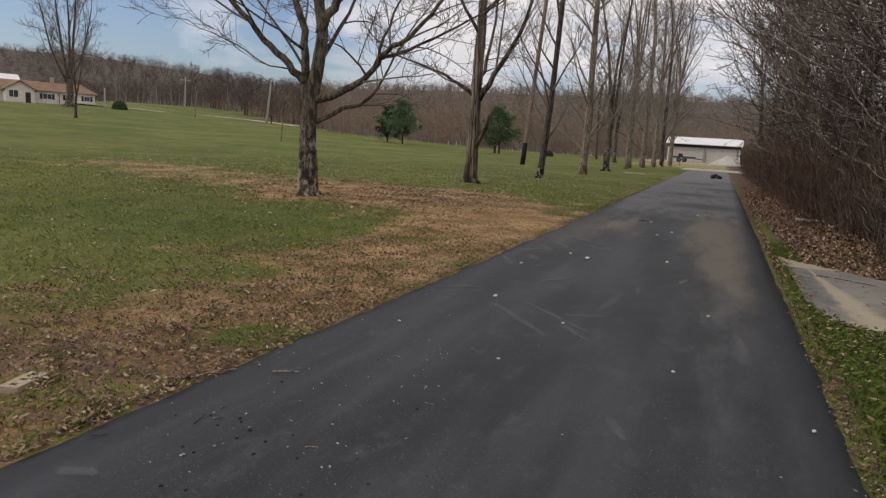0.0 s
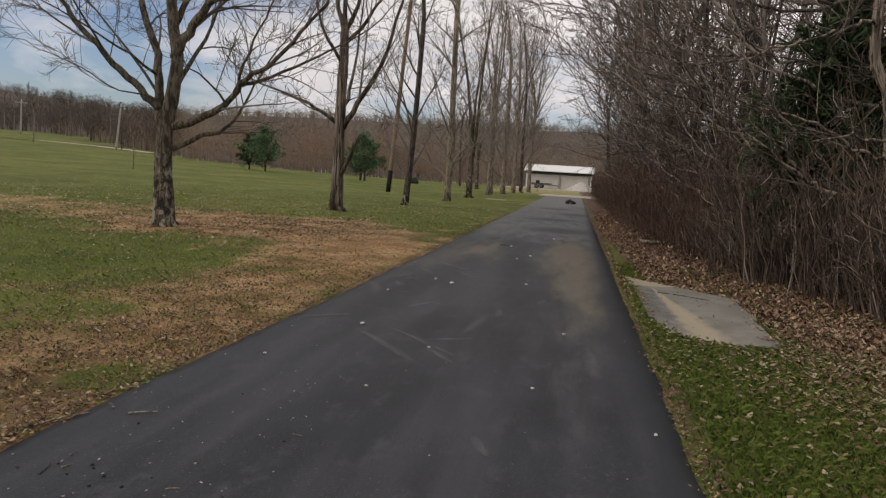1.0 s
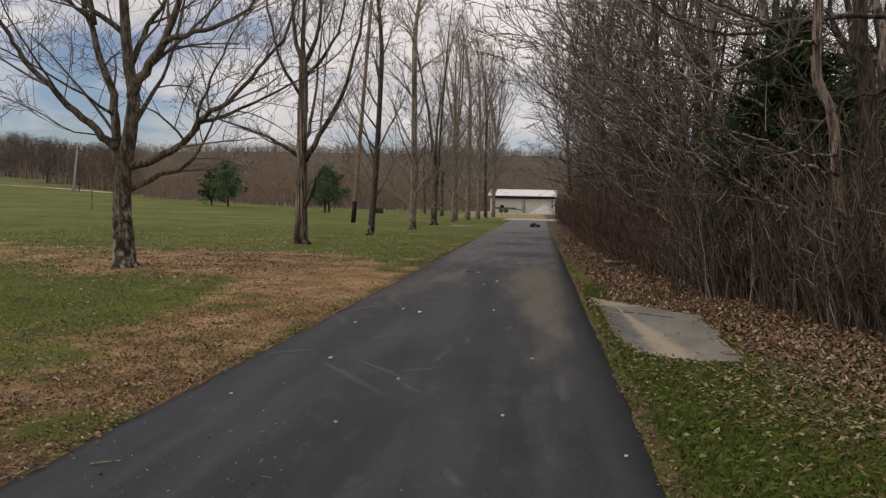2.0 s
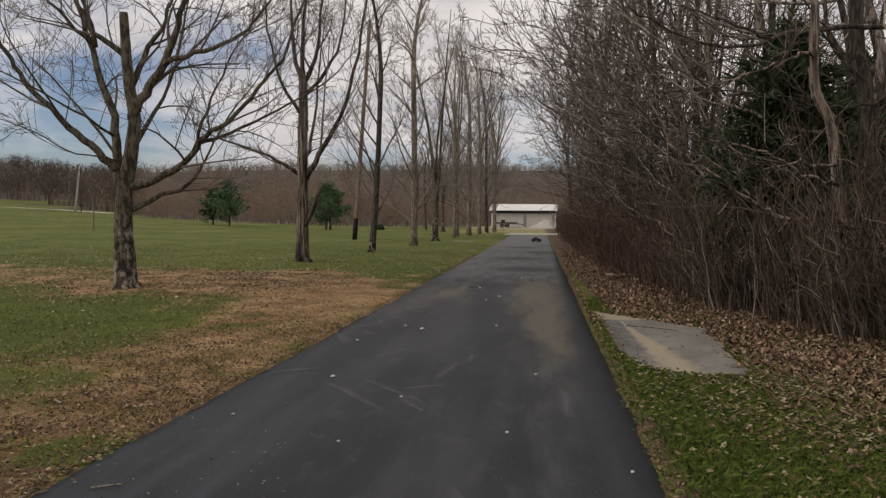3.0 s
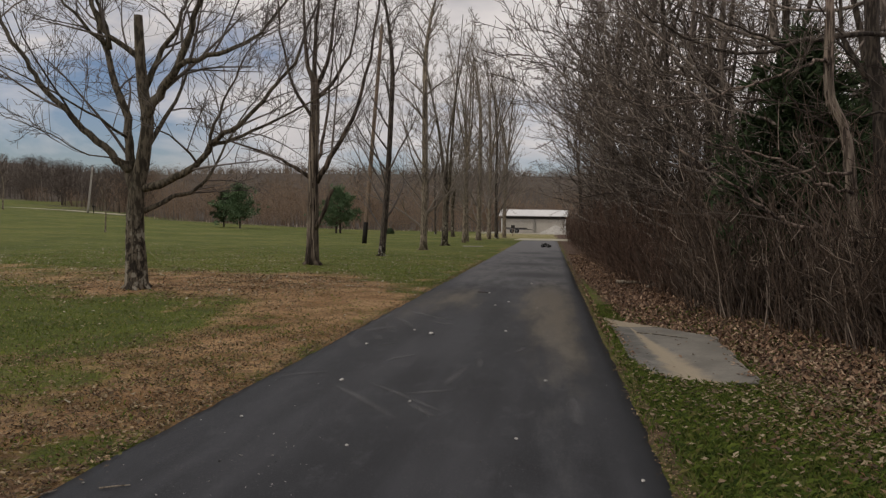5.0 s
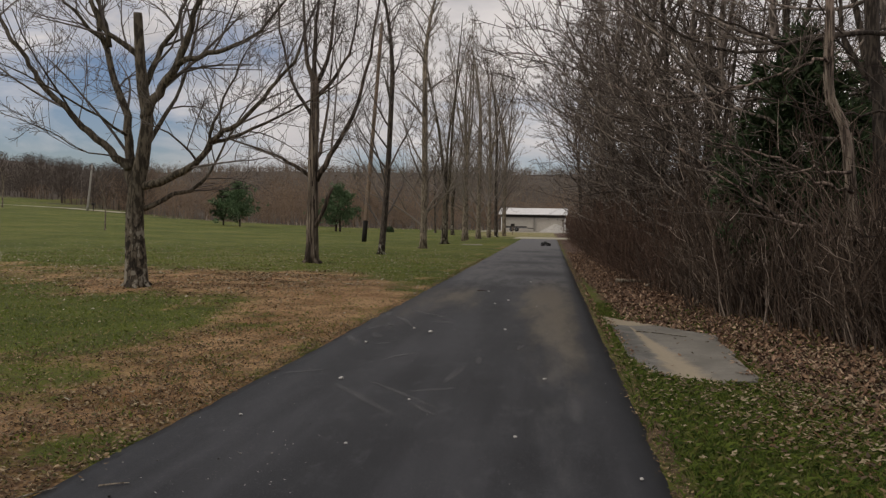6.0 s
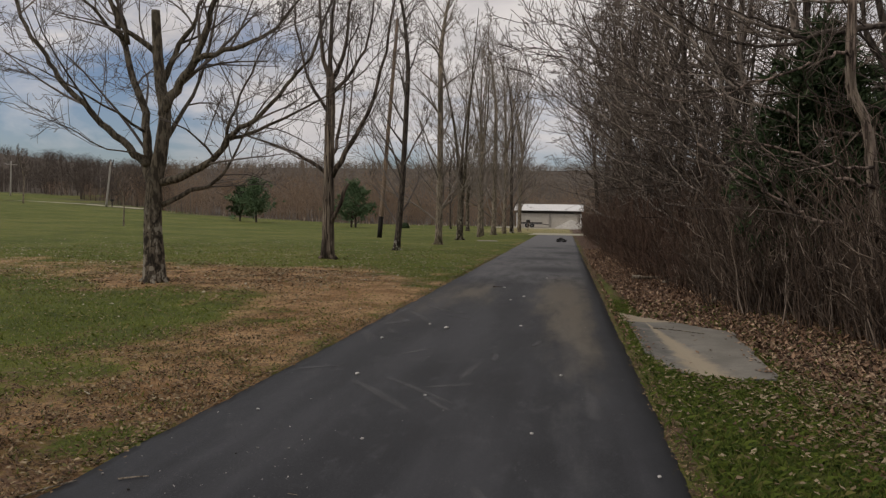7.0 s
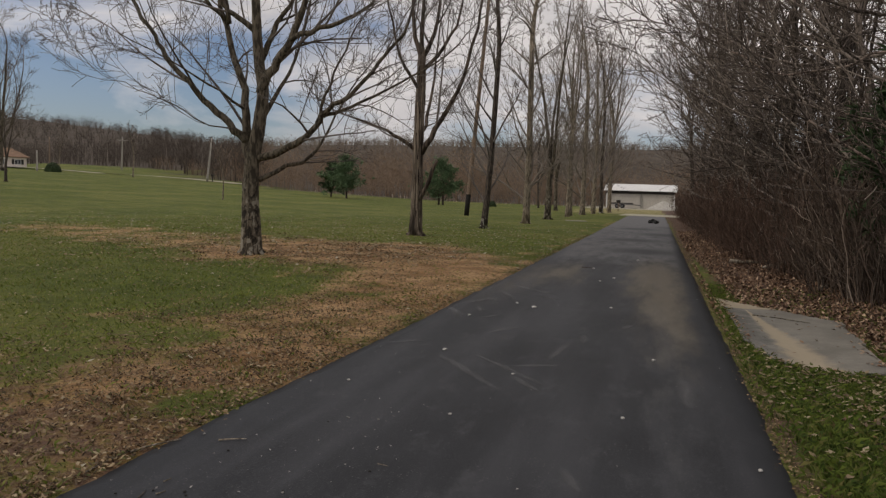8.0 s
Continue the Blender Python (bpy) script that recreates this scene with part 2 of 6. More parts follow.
LEAF_DRY = island("dry_leaves", [(0.050, 0.027, 0.016), (0.150, 0.084, 0.050), (0.285, 0.182, 0.116), (0.077, 0.042, 0.025), (0.48, 0.345, 0.235), (0.034, 0.020, 0.013), (0.187, 0.110, 0.069)])
LEAF_BROWN = island("dark_brown_leaves", [(0.035, 0.020, 0.010), (0.092, 0.050, 0.024), (0.165, 0.096, 0.046), (0.055, 0.032, 0.018), (0.22, 0.140, 0.080), (0.028, 0.017, 0.011)])
LEAF_TAN = island("tan_leaves", [(0.085, 0.058, 0.034), (0.20, 0.150, 0.090), (0.31, 0.26, 0.17), (0.13, 0.092, 0.055), (0.055, 0.040, 0.025)])
LEAF_MEADOW = island("meadow_leaves", [(0.115, 0.078, 0.042), (0.25, 0.185, 0.105), (0.36, 0.29, 0.185), (0.17, 0.115, 0.062), (0.20, 0.155, 0.085)])
LEAF_PALE = island("pale_leaves", [(0.16, 0.115, 0.065), (0.30, 0.25, 0.16), (0.46, 0.43, 0.33), (0.22, 0.17, 0.10)])
BLADE = island("grass_blades", [(0.085, 0.118, 0.017), (0.150, 0.195, 0.030), (0.215, 0.248, 0.052), (0.110, 0.150, 0.022), (0.33, 0.285, 0.115)])
BLADE_RICH = island("verge_grass_blades", [(0.025, 0.047, 0.006), (0.066, 0.104, 0.013), (0.118, 0.156, 0.024), (0.040, 0.066, 0.009), (0.175, 0.160, 0.055)])
STRAW = island("dead_grass", [(0.16, 0.100, 0.052), (0.38, 0.285, 0.170), (0.055, 0.035, 0.022), (0.080, 0.100, 0.024), (0.24, 0.156, 0.084), (0.040, 0.027, 0.018), (0.125, 0.078, 0.043)])
PALE_CONCRETE = surface("pale_sandy_concrete", (0.44, 0.41, 0.31), (0.56, 0.53, 0.42), 1.3, 30.0, 0.9, 0.3)
BRICK = surface("buff_brick", (0.36, 0.29, 0.20), (0.48, 0.40, 0.29), 9.0, 60.0, 0.9, 0.4)
STONE = island("pebbles", [(0.10, 0.095, 0.09), (0.26, 0.25, 0.24), (0.40, 0.39, 0.37), (0.04, 0.037, 0.034), (0.06, 0.05, 0.042)])
WHITE_STONE = surface("white_stone", (0.42, 0.41, 0.39), (0.55, 0.54, 0.52), 20.0, 90.0)
GREY_STONE = surface("grey_stone", (0.20, 0.195, 0.185), (0.34, 0.33, 0.31), 20.0, 90.0)
DARK_STONE = surface("dark_stone", (0.020, 0.019, 0.018), (0.05, 0.047, 0.044), 20.0, 90.0)
SCUFF = surface("scuffed_asphalt", (0.15, 0.152, 0.156), (0.25, 0.251, 0.254), 3.0, 90.0, 0.8)
_bsdf = SCUFF.node_tree.nodes["Principled BSDF"]
_fade = node(SCUFF, "ShaderNodeAttribute")
_fade.attribute_name = "fade"
link(SCUFF, maths(SCUFF, "MULTIPLY", _fade.outputs["Fac"], ramp(SCUFF, grain(SCUFF, vector(SCUFF, (2.0, 9.0, 1.0)), 5.0, 5.0, 0.7), 0.30, 0.70, 0.05, 0.65)), _bsdf.inputs["Alpha"])


def slab_material():
    """Grey concrete with a tan wash of sand that widens downhill."""
    m, b = blank("slab_concrete", 0.9)
    v = vector(m)
    broad, small = grain(m, v, 1.7, 6.0, 0.65), grain(m, v, 40.0, 4.0)
    colour = mixed(m, ramp(m, broad, 0.35, 0.65), (0.105, 0.104, 0.096), (0.215, 0.208, 0.186))
    colour = mixed(m, ramp(m, small, 0.4, 0.7, 0.0, 0.45), colour, (0.10, 0.098, 0.090))
    blotch = grain(m, v, 4.5, 6.0, 0.7)
    colour = mixed(m, ramp(m, blotch, 0.52, 0.70, 0.0, 0.6), colour, (0.080, 0.078, 0.072))
    axes = node(m, "ShaderNodeSeparateXYZ")
    link(m, v, axes.inputs[0])
    down = maths(m, "SUBTRACT", 10.9, axes.outputs["Y"])
    off = maths(m, "SUBTRACT", axes.outputs["X"], maths(m, "ADD", maths(m, "MULTIPLY", down, 0.08), 1.06))
    film = maths(m, "ADD", off, maths(m, "MULTIPLY", maths(m, "SUBTRACT", grain(m, v, 3.0, 5.0), 0.5), 0.9))
    colour = mixed(m, ramp(m, film, -0.05, 0.3, 0.0, 0.45), colour, (0.205, 0.190, 0.158))
    wide = maths(m, "ADD", maths(m, "MULTIPLY", down, 0.066), -0.04)
    wash = maths(m, "ADD", maths(m, "DIVIDE", maths(m, "ABSOLUTE", off, 0.0), wide), maths(m, "MULTIPLY", maths(m, "SUBTRACT", grain(m, v, 5.0, 6.0, 0.65), 0.5), 1.8))
    colour = mixed(m, ramp(m, wash, 0.35, 1.35, 0.85, 0.0), colour, (0.335, 0.285, 0.205))
    link(m, colour, b.inputs["Base Color"])
    relief(m, b, small, 0.3, 0.006)
    return m


SLAB = slab_material()
WHITE_METAL = surface("white_sheet_metal", (0.74, 0.75, 0.75), (0.84, 0.84, 0.83), 0.8, 12.0, 0.45, 0.1, 0.0)
CREAM = surface("cream_siding", (0.50, 0.47, 0.42), (0.60, 0.57, 0.52), 0.8, 10.0, 0.8, 0.15)
HOUSE_WALL = surface("pale_house_wall", (0.74, 0.66, 0.61), (0.82, 0.75, 0.70), 0.5, 8.0, 0.85, 0.1)
SHINGLE = surface("brown_shingles", (0.20, 0.125, 0.085), (0.29, 0.19, 0.130), 0.6, 9.0, 0.9, 0.4)
DARK_TRIM = surface("dark_trim", (0.025, 0.022, 0.020), (0.045, 0.04, 0.036), 2.0, 20.0, 0.6)
INTERIOR = surface("shed_interior_wall", (0.34, 0.325, 0.29), (0.44, 0.42, 0.385), 1.0, 12.0)
POLE_WOOD = bark("pole_wood", (0.150, 0.108, 0.080), (0.290, 0.215, 0.162), scale=1.4)
POLE_GREY = bark("pole_grey", (0.30, 0.28, 0.255), (0.44, 0.42, 0.39), scale=1.4)
TAR = surface("tarred_base", (0.010, 0.009, 0.008), (0.024, 0.021, 0.019), 6.0, 40.0, 0.8)
RUBBER = surface("tyre_rubber", (0.010, 0.010, 0.010), (0.020, 0.020, 0.020), 12.0, 90.0, 0.75)
CAR_BODY = surface("black_plastic_shell", (0.008, 0.008, 0.009), (0.016, 0.016, 0.018), 9.0, 70.0, 0.4)
CAR_GREY = surface("grey_plastic", (0.10, 0.10, 0.105), (0.16, 0.16, 0.165), 9.0, 70.0, 0.5)
GRAVEL_PILE = surface("pale_gravel", (0.40, 0.385, 0.35), (0.56, 0.54, 0.50), 3.0, 14.0, 0.95, 0.8, depth=0.08)
GLASS_DARK, _glass = blank("window_glass", 0.08)
_glass.inputs["Base Color"].default_value = (0.03, 0.035, 0.04, 1)
_glass.inputs["Specular IOR Level"].default_value = 0.6


# ---- mesh helpers ----
class Shell:
    """Gathers tubes, leaves and boxes for one mesh."""

    def __init__(self):
        self.v, self.f, self.n = [], [], 0

    def add(self, verts, faces):
        self.v.append(np.asarray(verts, float).reshape(-1, 3))
        self.f.extend([tuple(i + self.n for i in face) for face in faces])
        self.n += len(self.v[-1])

    def tube(self, pts, radii, sides=5, cap=False):
        pts, radii = np.asarray(pts, float), np.asarray(radii, float)
        tang = np.gradient(pts, axis=0)
        tang /= np.linalg.norm(tang, axis=1, keepdims=True) + 1e-9
        mean = pts[-1] - pts[0]
        ref = np.array((1.0, 0.17, 0.05)) if abs(mean[0]) < 0.7 * np.linalg.norm(mean) else np.array((0.1, 1.0, 0.17))
        u = np.cross(tang, ref)
        u /= np.linalg.norm(u, axis=1, keepdims=True) + 1e-9
        w = np.cross(tang, u)
        a = np.arange(sides) * 2 * math.pi / sides
        ring = pts[:, None] + radii[:, None, None] * (np.cos(a)[None, :, None] * u[:, None] + np.sin(a)[None, :, None] * w[:, None])
        k = len(pts)
        faces = [(i * sides + j, i * sides + (j + 1) % sides, (i + 1) * sides + (j + 1) % sides, (i + 1) * sides + j)
                 for i in range(k - 1) for j in range(sides)]
        if cap:
            faces += [tuple(range((k - 1) * sides, k * sides)), tuple(reversed(range(sides)))]
        self.add(ring.reshape(-1, 3), faces)

    def box(self, x0, y0, z0, x1, y1, z1):
        c = [(x, y, z) for z in (z0, z1) for x, y in ((x0, y0), (x1, y0), (x1, y1), (x0, y1))]
        self.add(c, [(3, 2, 1, 0), (4, 5, 6, 7), (0, 1, 5, 4), (1, 2, 6, 5), (2, 3, 7, 6), (3, 0, 4, 7)])

    def mesh(self, name, material, smooth=True):
        me = bpy.data.meshes.new(name)
        me.from_pydata(np.concatenate(self.v).tolist(), [], self.f)
        me.materials.append(material)
        if smooth:
            me.polygons.foreach_set("use_smooth", np.ones(len(me.polygons), bool))
        me.update()
        return me


def part(name, shell, material, parent=None, label="", smooth=True):
    ob = new(name, shell.mesh(name, material, smooth) if isinstance(shell, Shell) else shell)
    ob.parent = parent
    return tagged(ob, label) if label else ob


def bevelled(shell_or_bm, width, material, name, segments=2):
    """A mesh whose edges are rounded."""
    bm = bmesh.new()
    me = shell_or_bm.mesh(name, material, False)
    bm.from_mesh(me)
    bmesh.ops.bevel(bm, geom=bm.edges[:], offset=width, segments=segments, affect="EDGES", profile=0.6)
    bm.to_mesh(me)
    bm.free()
    return me


def scatter(x, y, z, rng, length, width, material, name, lift=0.5):
    """Many folded leaves lying loosely on the ground."""
    n = len(x)
    turn, size = rng.uniform(0, 2 * math.pi, n), rng.uniform(0.6, 1.25, n)
    l, w = length * size, width * size * rng.uniform(0.7, 1.2, n)
    ux, uy = np.cos(turn), np.sin(turn)
    base = np.stack([x, y, z], 1)
    tip_lift, side_a, side_b = rng.uniform(0.0, lift, n) * l, rng.uniform(-0.1, lift, n) * w, rng.uniform(0.05, lift, n) * w
    u, s, up = np.stack([ux, uy, 0 * ux], 1), np.stack([-uy, ux, 0 * ux], 1), np.array((0, 0, 1.0))
    p0 = base - u * l[:, None] * 0.5
    p1 = base + s * w[:, None] * 0.5 + up * side_a[:, None]
    p2 = base + u * l[:, None] * 0.5 + up * tip_lift[:, None]
    p3 = base - s * w[:, None] * 0.5 + up * side_b[:, None]
    verts = np.stack([p0, p1, p2, p3], 1).reshape(-1, 3)
    i = np.arange(n)[:, None] * 4
    faces = np.concatenate([i + np.array([[0, 1, 2]]), i + np.array([[0, 2, 3]])], 0)
    me = bpy.data.meshes.new(name)
    me.from_pydata(verts.tolist(), [], faces.tolist())
    me.materials.append(material)
    return new(name, me)


def blades(x, y, z, rng, height, width, material, name):
    """Upright bent blades, two triangles each."""
    n = len(x)
    turn, h = rng.uniform(0, 2 * math.pi, n), height * rng.uniform(0.45, 1.3, n)
    w, lean = width * rng.uniform(0.6, 1.3, n), rng.uniform(0.15, 1.2, n)
    u, s = np.stack([np.cos(turn), np.sin(turn), 0 * turn], 1), np.stack([-np.sin(turn), np.cos(turn), 0 * turn], 1)
    b, up = np.stack([x, y, z], 1), np.array((0, 0, 1.0))
    a0, a1 = b - s * w[:, None] / 2, b + s * w[:, None] / 2
    mid = b + up * (h * 0.6)[:, None] + u * (h * lean * 0.3)[:, None] + s * w[:, None] * 0.35
    tip = b + up * (h * (1 - 0.25 * lean))[:, None] + u * (h * lean)[:, None]
    verts = np.stack([a0, a1, mid, tip], 1).reshape(-1, 3)
    i = np.arange(n)[:, None] * 4
    faces = np.concatenate([i + np.array([[0, 1, 2]]), i + np.array([[0, 2, 3]])], 0)
    me = bpy.data.meshes.new(name)
    me.from_pydata(verts.tolist(), [], faces.tolist())
    me.materials.append(material)
    return new(name, me)


# ---- the lie of the land ----
def ease(v, a, b):
    t = np.clip((np.asarray(v, float) - a) / (b - a), 0, 1)
    return t * t * (3 - 2 * t)


def road_left(y):
    return -2.59 - 0.20 * np.exp(-np.maximum(np.asarray(y, float), 0) / 12)


def road_right(y):
    return 0.72 - 0.0066 * np.asarray(y, float)


def wood_edge(bearing):
    """Distance of the far woods by bearing, degrees clockwise from +y."""
    return np.interp(bearing, [-75, -50, -40, -36, -31, -17, -8, 0, 25], [250, 235, 190, 150, 104, 93, 96, 118, 120])


CREST = ([-75, -54, -50, -47, -42, -37, -34, -26, -22, -10, 0, 25], [4.2, 4.25, 4.45, 4.4, 4.05, 3.65, 3.5, 3.95, 4.15, 4.35, 4.2, 4.2])   # degrees over the eye


def land(x, y):
    x, y = np.asarray(x, float), np.asarray(y, float)
    z = 0.043 * 8 * np.log1p(np.exp(np.clip((-x - 27) / 8, -30, 30)))
    z = np.where(z > 2.1, 2.1 + 0.8 * np.tanh((z - 2.1) / 0.8), z)
    d, b = np.hypot(x, y), np.degrees(np.arctan2(x, y))
    edge = wood_edge(b)
    front = ease(y, -20, 40)
    z = z + 0.046 * np.clip(d - 146, 0, 52) * ease(b, -54, -47) * ease(b, -33, -38) * (y > 0)
    crest = 1.55 * edge + 130
    top = crest * np.tan(np.radians(np.interp(b, CREST[0], CREST[1]))) - 1.6
    z = z + front * ease(d, edge + 15, crest) * (top - z)
    ripple = 0.018 * np.sin(1.7 * x + 0.6 * y) * np.sin(0.9 * y - 0.5 * x) + 0.012 * np.sin(3.9 * x - 1.1) * np.sin(3.1 * y + 0.7)
    off = np.maximum(road_left(y) - x, x - road_right(y))
    z = z - 0.025 + ripple * ease(off, 0.0, 1.2)
    z = z - 0.045 * ease(off, 0.1, -0.15) * (y < 58)
    return z + 0.25 * ease(x, 3.2, 7.0) * ease(y, -5, 5)


DIRT_EDGE = [(-2.3, -6), (-3.8, -6), (-4.5, 3), (-4.9, 5.8), (-4.5, 7), (-4.6, 9.3), (-5.5, 11.3), (-7.6, 12.5), (-9.0, 12.0), (-11, 12.7),
             (-18, 14.5), (-19, 18), (-12.7, 18.2), (-9.7, 17.6), (-6.8, 18.3), (-4.6, 17.2), (-3.4, 15.8), (-2.3, 14.0)]


def inside(x, y, outline, soft):
    """1 within the outline, 0 outside, blurred over the distance soft."""
    x, y = np.asarray(x, float), np.asarray(y, float)
    best, odd = np.full(x.shape, 1e9), np.zeros(x.shape, bool)
    for (ax, ay), (bx, by) in zip(outline, outline[1:] + outline[:1]):
        dx, dy = bx - ax, by - ay
        t = np.clip(((x - ax) * dx + (y - ay) * dy) / (dx * dx + dy * dy), 0, 1)
        best = np.minimum(best, np.hypot(x - ax - t * dx, y - ay - t * dy))
        cross = (ay > y) != (by > y)
        odd ^= cross & (x < ax + (y - ay) * dx / (dy if abs(dy) > 1e-9 else 1e-9))
    return ease(np.where(odd, best, -best), -soft, soft)


def patchy(x, y, size, seed=0):
    """Smooth noise from 0 to 1 with lumps of about that size."""
    total = 0.0
    for k, share in ((1.0, 0.6), (2.1, 0.4)):
        u, v = np.asarray(x, float) * k / size + 17.3 * seed, np.asarray(y, float) * k / size - 9.1 * seed
        i, j = np.floor(u), np.floor(v)
        a, b = u - i, v - j
        a, b = a * a * (3 - 2 * a), b * b * (3 - 2 * b)
        cell = [np.modf(np.abs(np.sin((i + p) * 127.1 + (j + q) * 311.7) * 43758.5453))[0] for p in (0, 1) for q in (0, 1)]
        total = total + share * ((cell[0] * (1 - b) + cell[1] * b) * (1 - a) + (cell[2] * (1 - b) + cell[3] * b) * a)
    return total


def dirt_amount(x, y):
    u, v = x, y
    x, y = x + 0.35 * np.sin(1.9 * y + 0.4) + 0.2 * np.sin(4.3 * y - x), y + 0.4 * np.sin(1.3 * x) + 0.25 * np.sin(3.1 * x + 0.8 * y)
    core = np.clip(inside(x, y, DIRT_EDGE, 1.5) + 1.1 * (patchy(u, v, 0.75, 3) - 0.5) * ease(inside(x, y, DIRT_EDGE, 2.2), 0.02, 0.25) * ease(v, 13.5, 9), 0, 1)
    strip = ease(y, 9.5, 7.0) * ease(x, -4.9, -3.0)
    mottled = core * (1 - 0.35 * ease(y, 9.0, 6.0) * (0.5 + 0.5 * np.sin(2.3 * x + 1.1 * y)))
    core = core * (1 - 0.45 * ease(x, -8.5, -11))
    mottled = mottled * (1 - 0.45 * ease(x, -8.5, -11))
    verge = 0.42 * ease(np.abs(x - road_left(y) + 0.05), 0.4, 0.05) * ease(y, 60, 40)
    return np.maximum(np.maximum(mottled, 0.6 * strip * core), verge)


def litter_amount(x, y):
    side = x - road_right(y)
    deep = ease(side, 0.12 - 0.2 * ease(y, 13, 22), 0.62 - 0.25 * ease(y, 13, 22)) * ease(y, 7.6, 10.5) + ease(side, 1.0, 1.9) * ease(y + 0.35 * side, 6.6, 8.2)
    thin = 0.38 * ease(side, 0.3, 1.6) * ease(y, 4.2, 6.2) + 0.34 * ease(side, 0.9, 2.6)
    wood = ease(x, 3.0, 4.0)
    mulch = 0.56 * ease(y, 8.0, 3.0) * ease(x, -6.2, -4.2) * (x < -2.5) * (0.72 + 0.28 * np.sin(2.1 * x + 1.7 * y) * np.sin(1.1 * y - 2.3 * x))
    verge = 0.66 * ease(np.abs(side - 0.05), 0.16, 0.05)
    return np.clip(np.maximum(np.maximum(np.maximum(deep, thin), wood), verge) * (side > -0.5) + mulch, 0, 1)


def forest_amount(x, y):
    return ease(np.hypot(x, y) - wood_edge(np.degrees(np.arctan2(x, y))), -3, 4) * (y > 20)


def dry_amount(x, y):
    return 0.75 * ease(y, 60, 64) * ease(y, 98, 90) * ease(np.abs(x + 1.5), 9, 5)


def gravel_amount(x, y):
    yard = 0.7 * ease(y, 84, 90) * ease(y, 112, 104) * ease(np.abs(x + 3), 8, 6)
    return np.clip(yard, 0, 1)


def spread(lo, hi, start, end, step, growth=1.17):
    mid = list(np.arange(start, end + step / 2, step))
    for sign, limit, line in ((1, hi, mid), (-1, lo, mid)):
        gap, at = step, end if sign > 0 else start
        while abs(at - limit) > gap:
            gap = min(gap * growth, 30)
            at += sign * gap
            line.append(at)
    return np.array(sorted(mid))


gx, gy = spread(-900, 900, -15, 6, 0.2), spread(-300, 1400, 0, 24, 0.2)
mx, my = np.meshgrid(gx, gy)
fx, fy = mx.ravel(), my.ravel()
nx, ny = len(gx), len(gy)
ground_mesh = bpy.data.meshes.new("ground")
idx = (np.arange(ny - 1)[:, None] * nx + np.arange(nx - 1)[None, :]).ravel()
ground_mesh.from_pydata(np.stack([fx, fy, land(fx, fy)], 1).tolist(), [], np.stack([idx, idx + 1, idx + nx + 1, idx + nx], 1).tolist())
for zone, amount in (("dry", dry_amount), ("dirt", dirt_amount), ("litter", litter_amount), ("gravel", gravel_amount), ("forest", forest_amount)):
    ground_mesh.attributes.new(zone, "FLOAT", "POINT").data.foreach_set("value", amount(fx, fy).astype(np.float32))
ground_mesh.materials.append(GROUND)
ground_mesh.polygons.foreach_set("use_smooth", np.ones(len(ground_mesh.polygons), bool))
tagged(new("ground", ground_mesh), "mown green meadow with bare brown earth and leaf litter", "ground", kind="structure")

# ---- the asphalt drive ----
ry_, across = np.concatenate([np.arange(-70, -6, 1.0), np.arange(-6, 24, 0.2), np.arange(24, 58.4, 0.5)]), np.linspace(0, 1, 25)
rng = np.random.default_rng(5)
wob_l = 0.012 * np.sin(ry_ * 1.1) + 0.008 * np.sin(ry_ * 7.3 + 1) + rng.normal(0, 0.012, len(ry_))
wob_r = 0.006 * np.sin(ry_ * 0.9 + 2) + 0.004 * np.sin(ry_ * 6.1) + rng.normal(0, 0.008, len(ry_))
left, right = road_left(ry_) + wob_l, road_right(ry_) + wob_r
rxx = left[:, None] + (right - left)[:, None] * across[None, :]
ryy = np.repeat(ry_[:, None], 25, 1)
rzz = 0.012 * np.sin(math.pi * across)[None, :] - 0.012 + 0 * rxx
rzz[:, 0] -= 0.018
rzz[:, -1] -= 0.014
top = np.stack([rxx, ryy, rzz], 2).reshape(-1, 3)
k = len(ry_)
verts = np.concatenate([top, np.stack([left - 0.02, ry_, 0 * ry_ - 0.10], 1), np.stack([right + 0.02, ry_, 0 * ry_ - 0.10], 1)])
faces = [(i * 25 + j, i * 25 + j + 1, (i + 1) * 25 + j + 1, (i + 1) * 25 + j) for i in range(k - 1) for j in range(24)]
faces += [(k * 25 + i, i * 25, (i + 1) * 25, k * 25 + i + 1) for i in range(k - 1)]
faces += [(i * 25 + 24, k * 26 + i, k * 26 + i + 1, (i + 1) * 25 + 24) for i in range(k - 1)]
faces += [(*range((k - 1) * 25, k * 25), k * 27 - 1, k * 26 - 1)]
road_mesh = bpy.data.meshes.new("road")
road_mesh.from_pydata(verts.tolist(), [], faces)
vx, vy = verts[:, 0], verts[:, 1]


def blob(x, y, cx, cy, sx, sy):
    return np.exp(-(((x - cx) / sx) ** 2 + ((y - cy) / sy) ** 2))


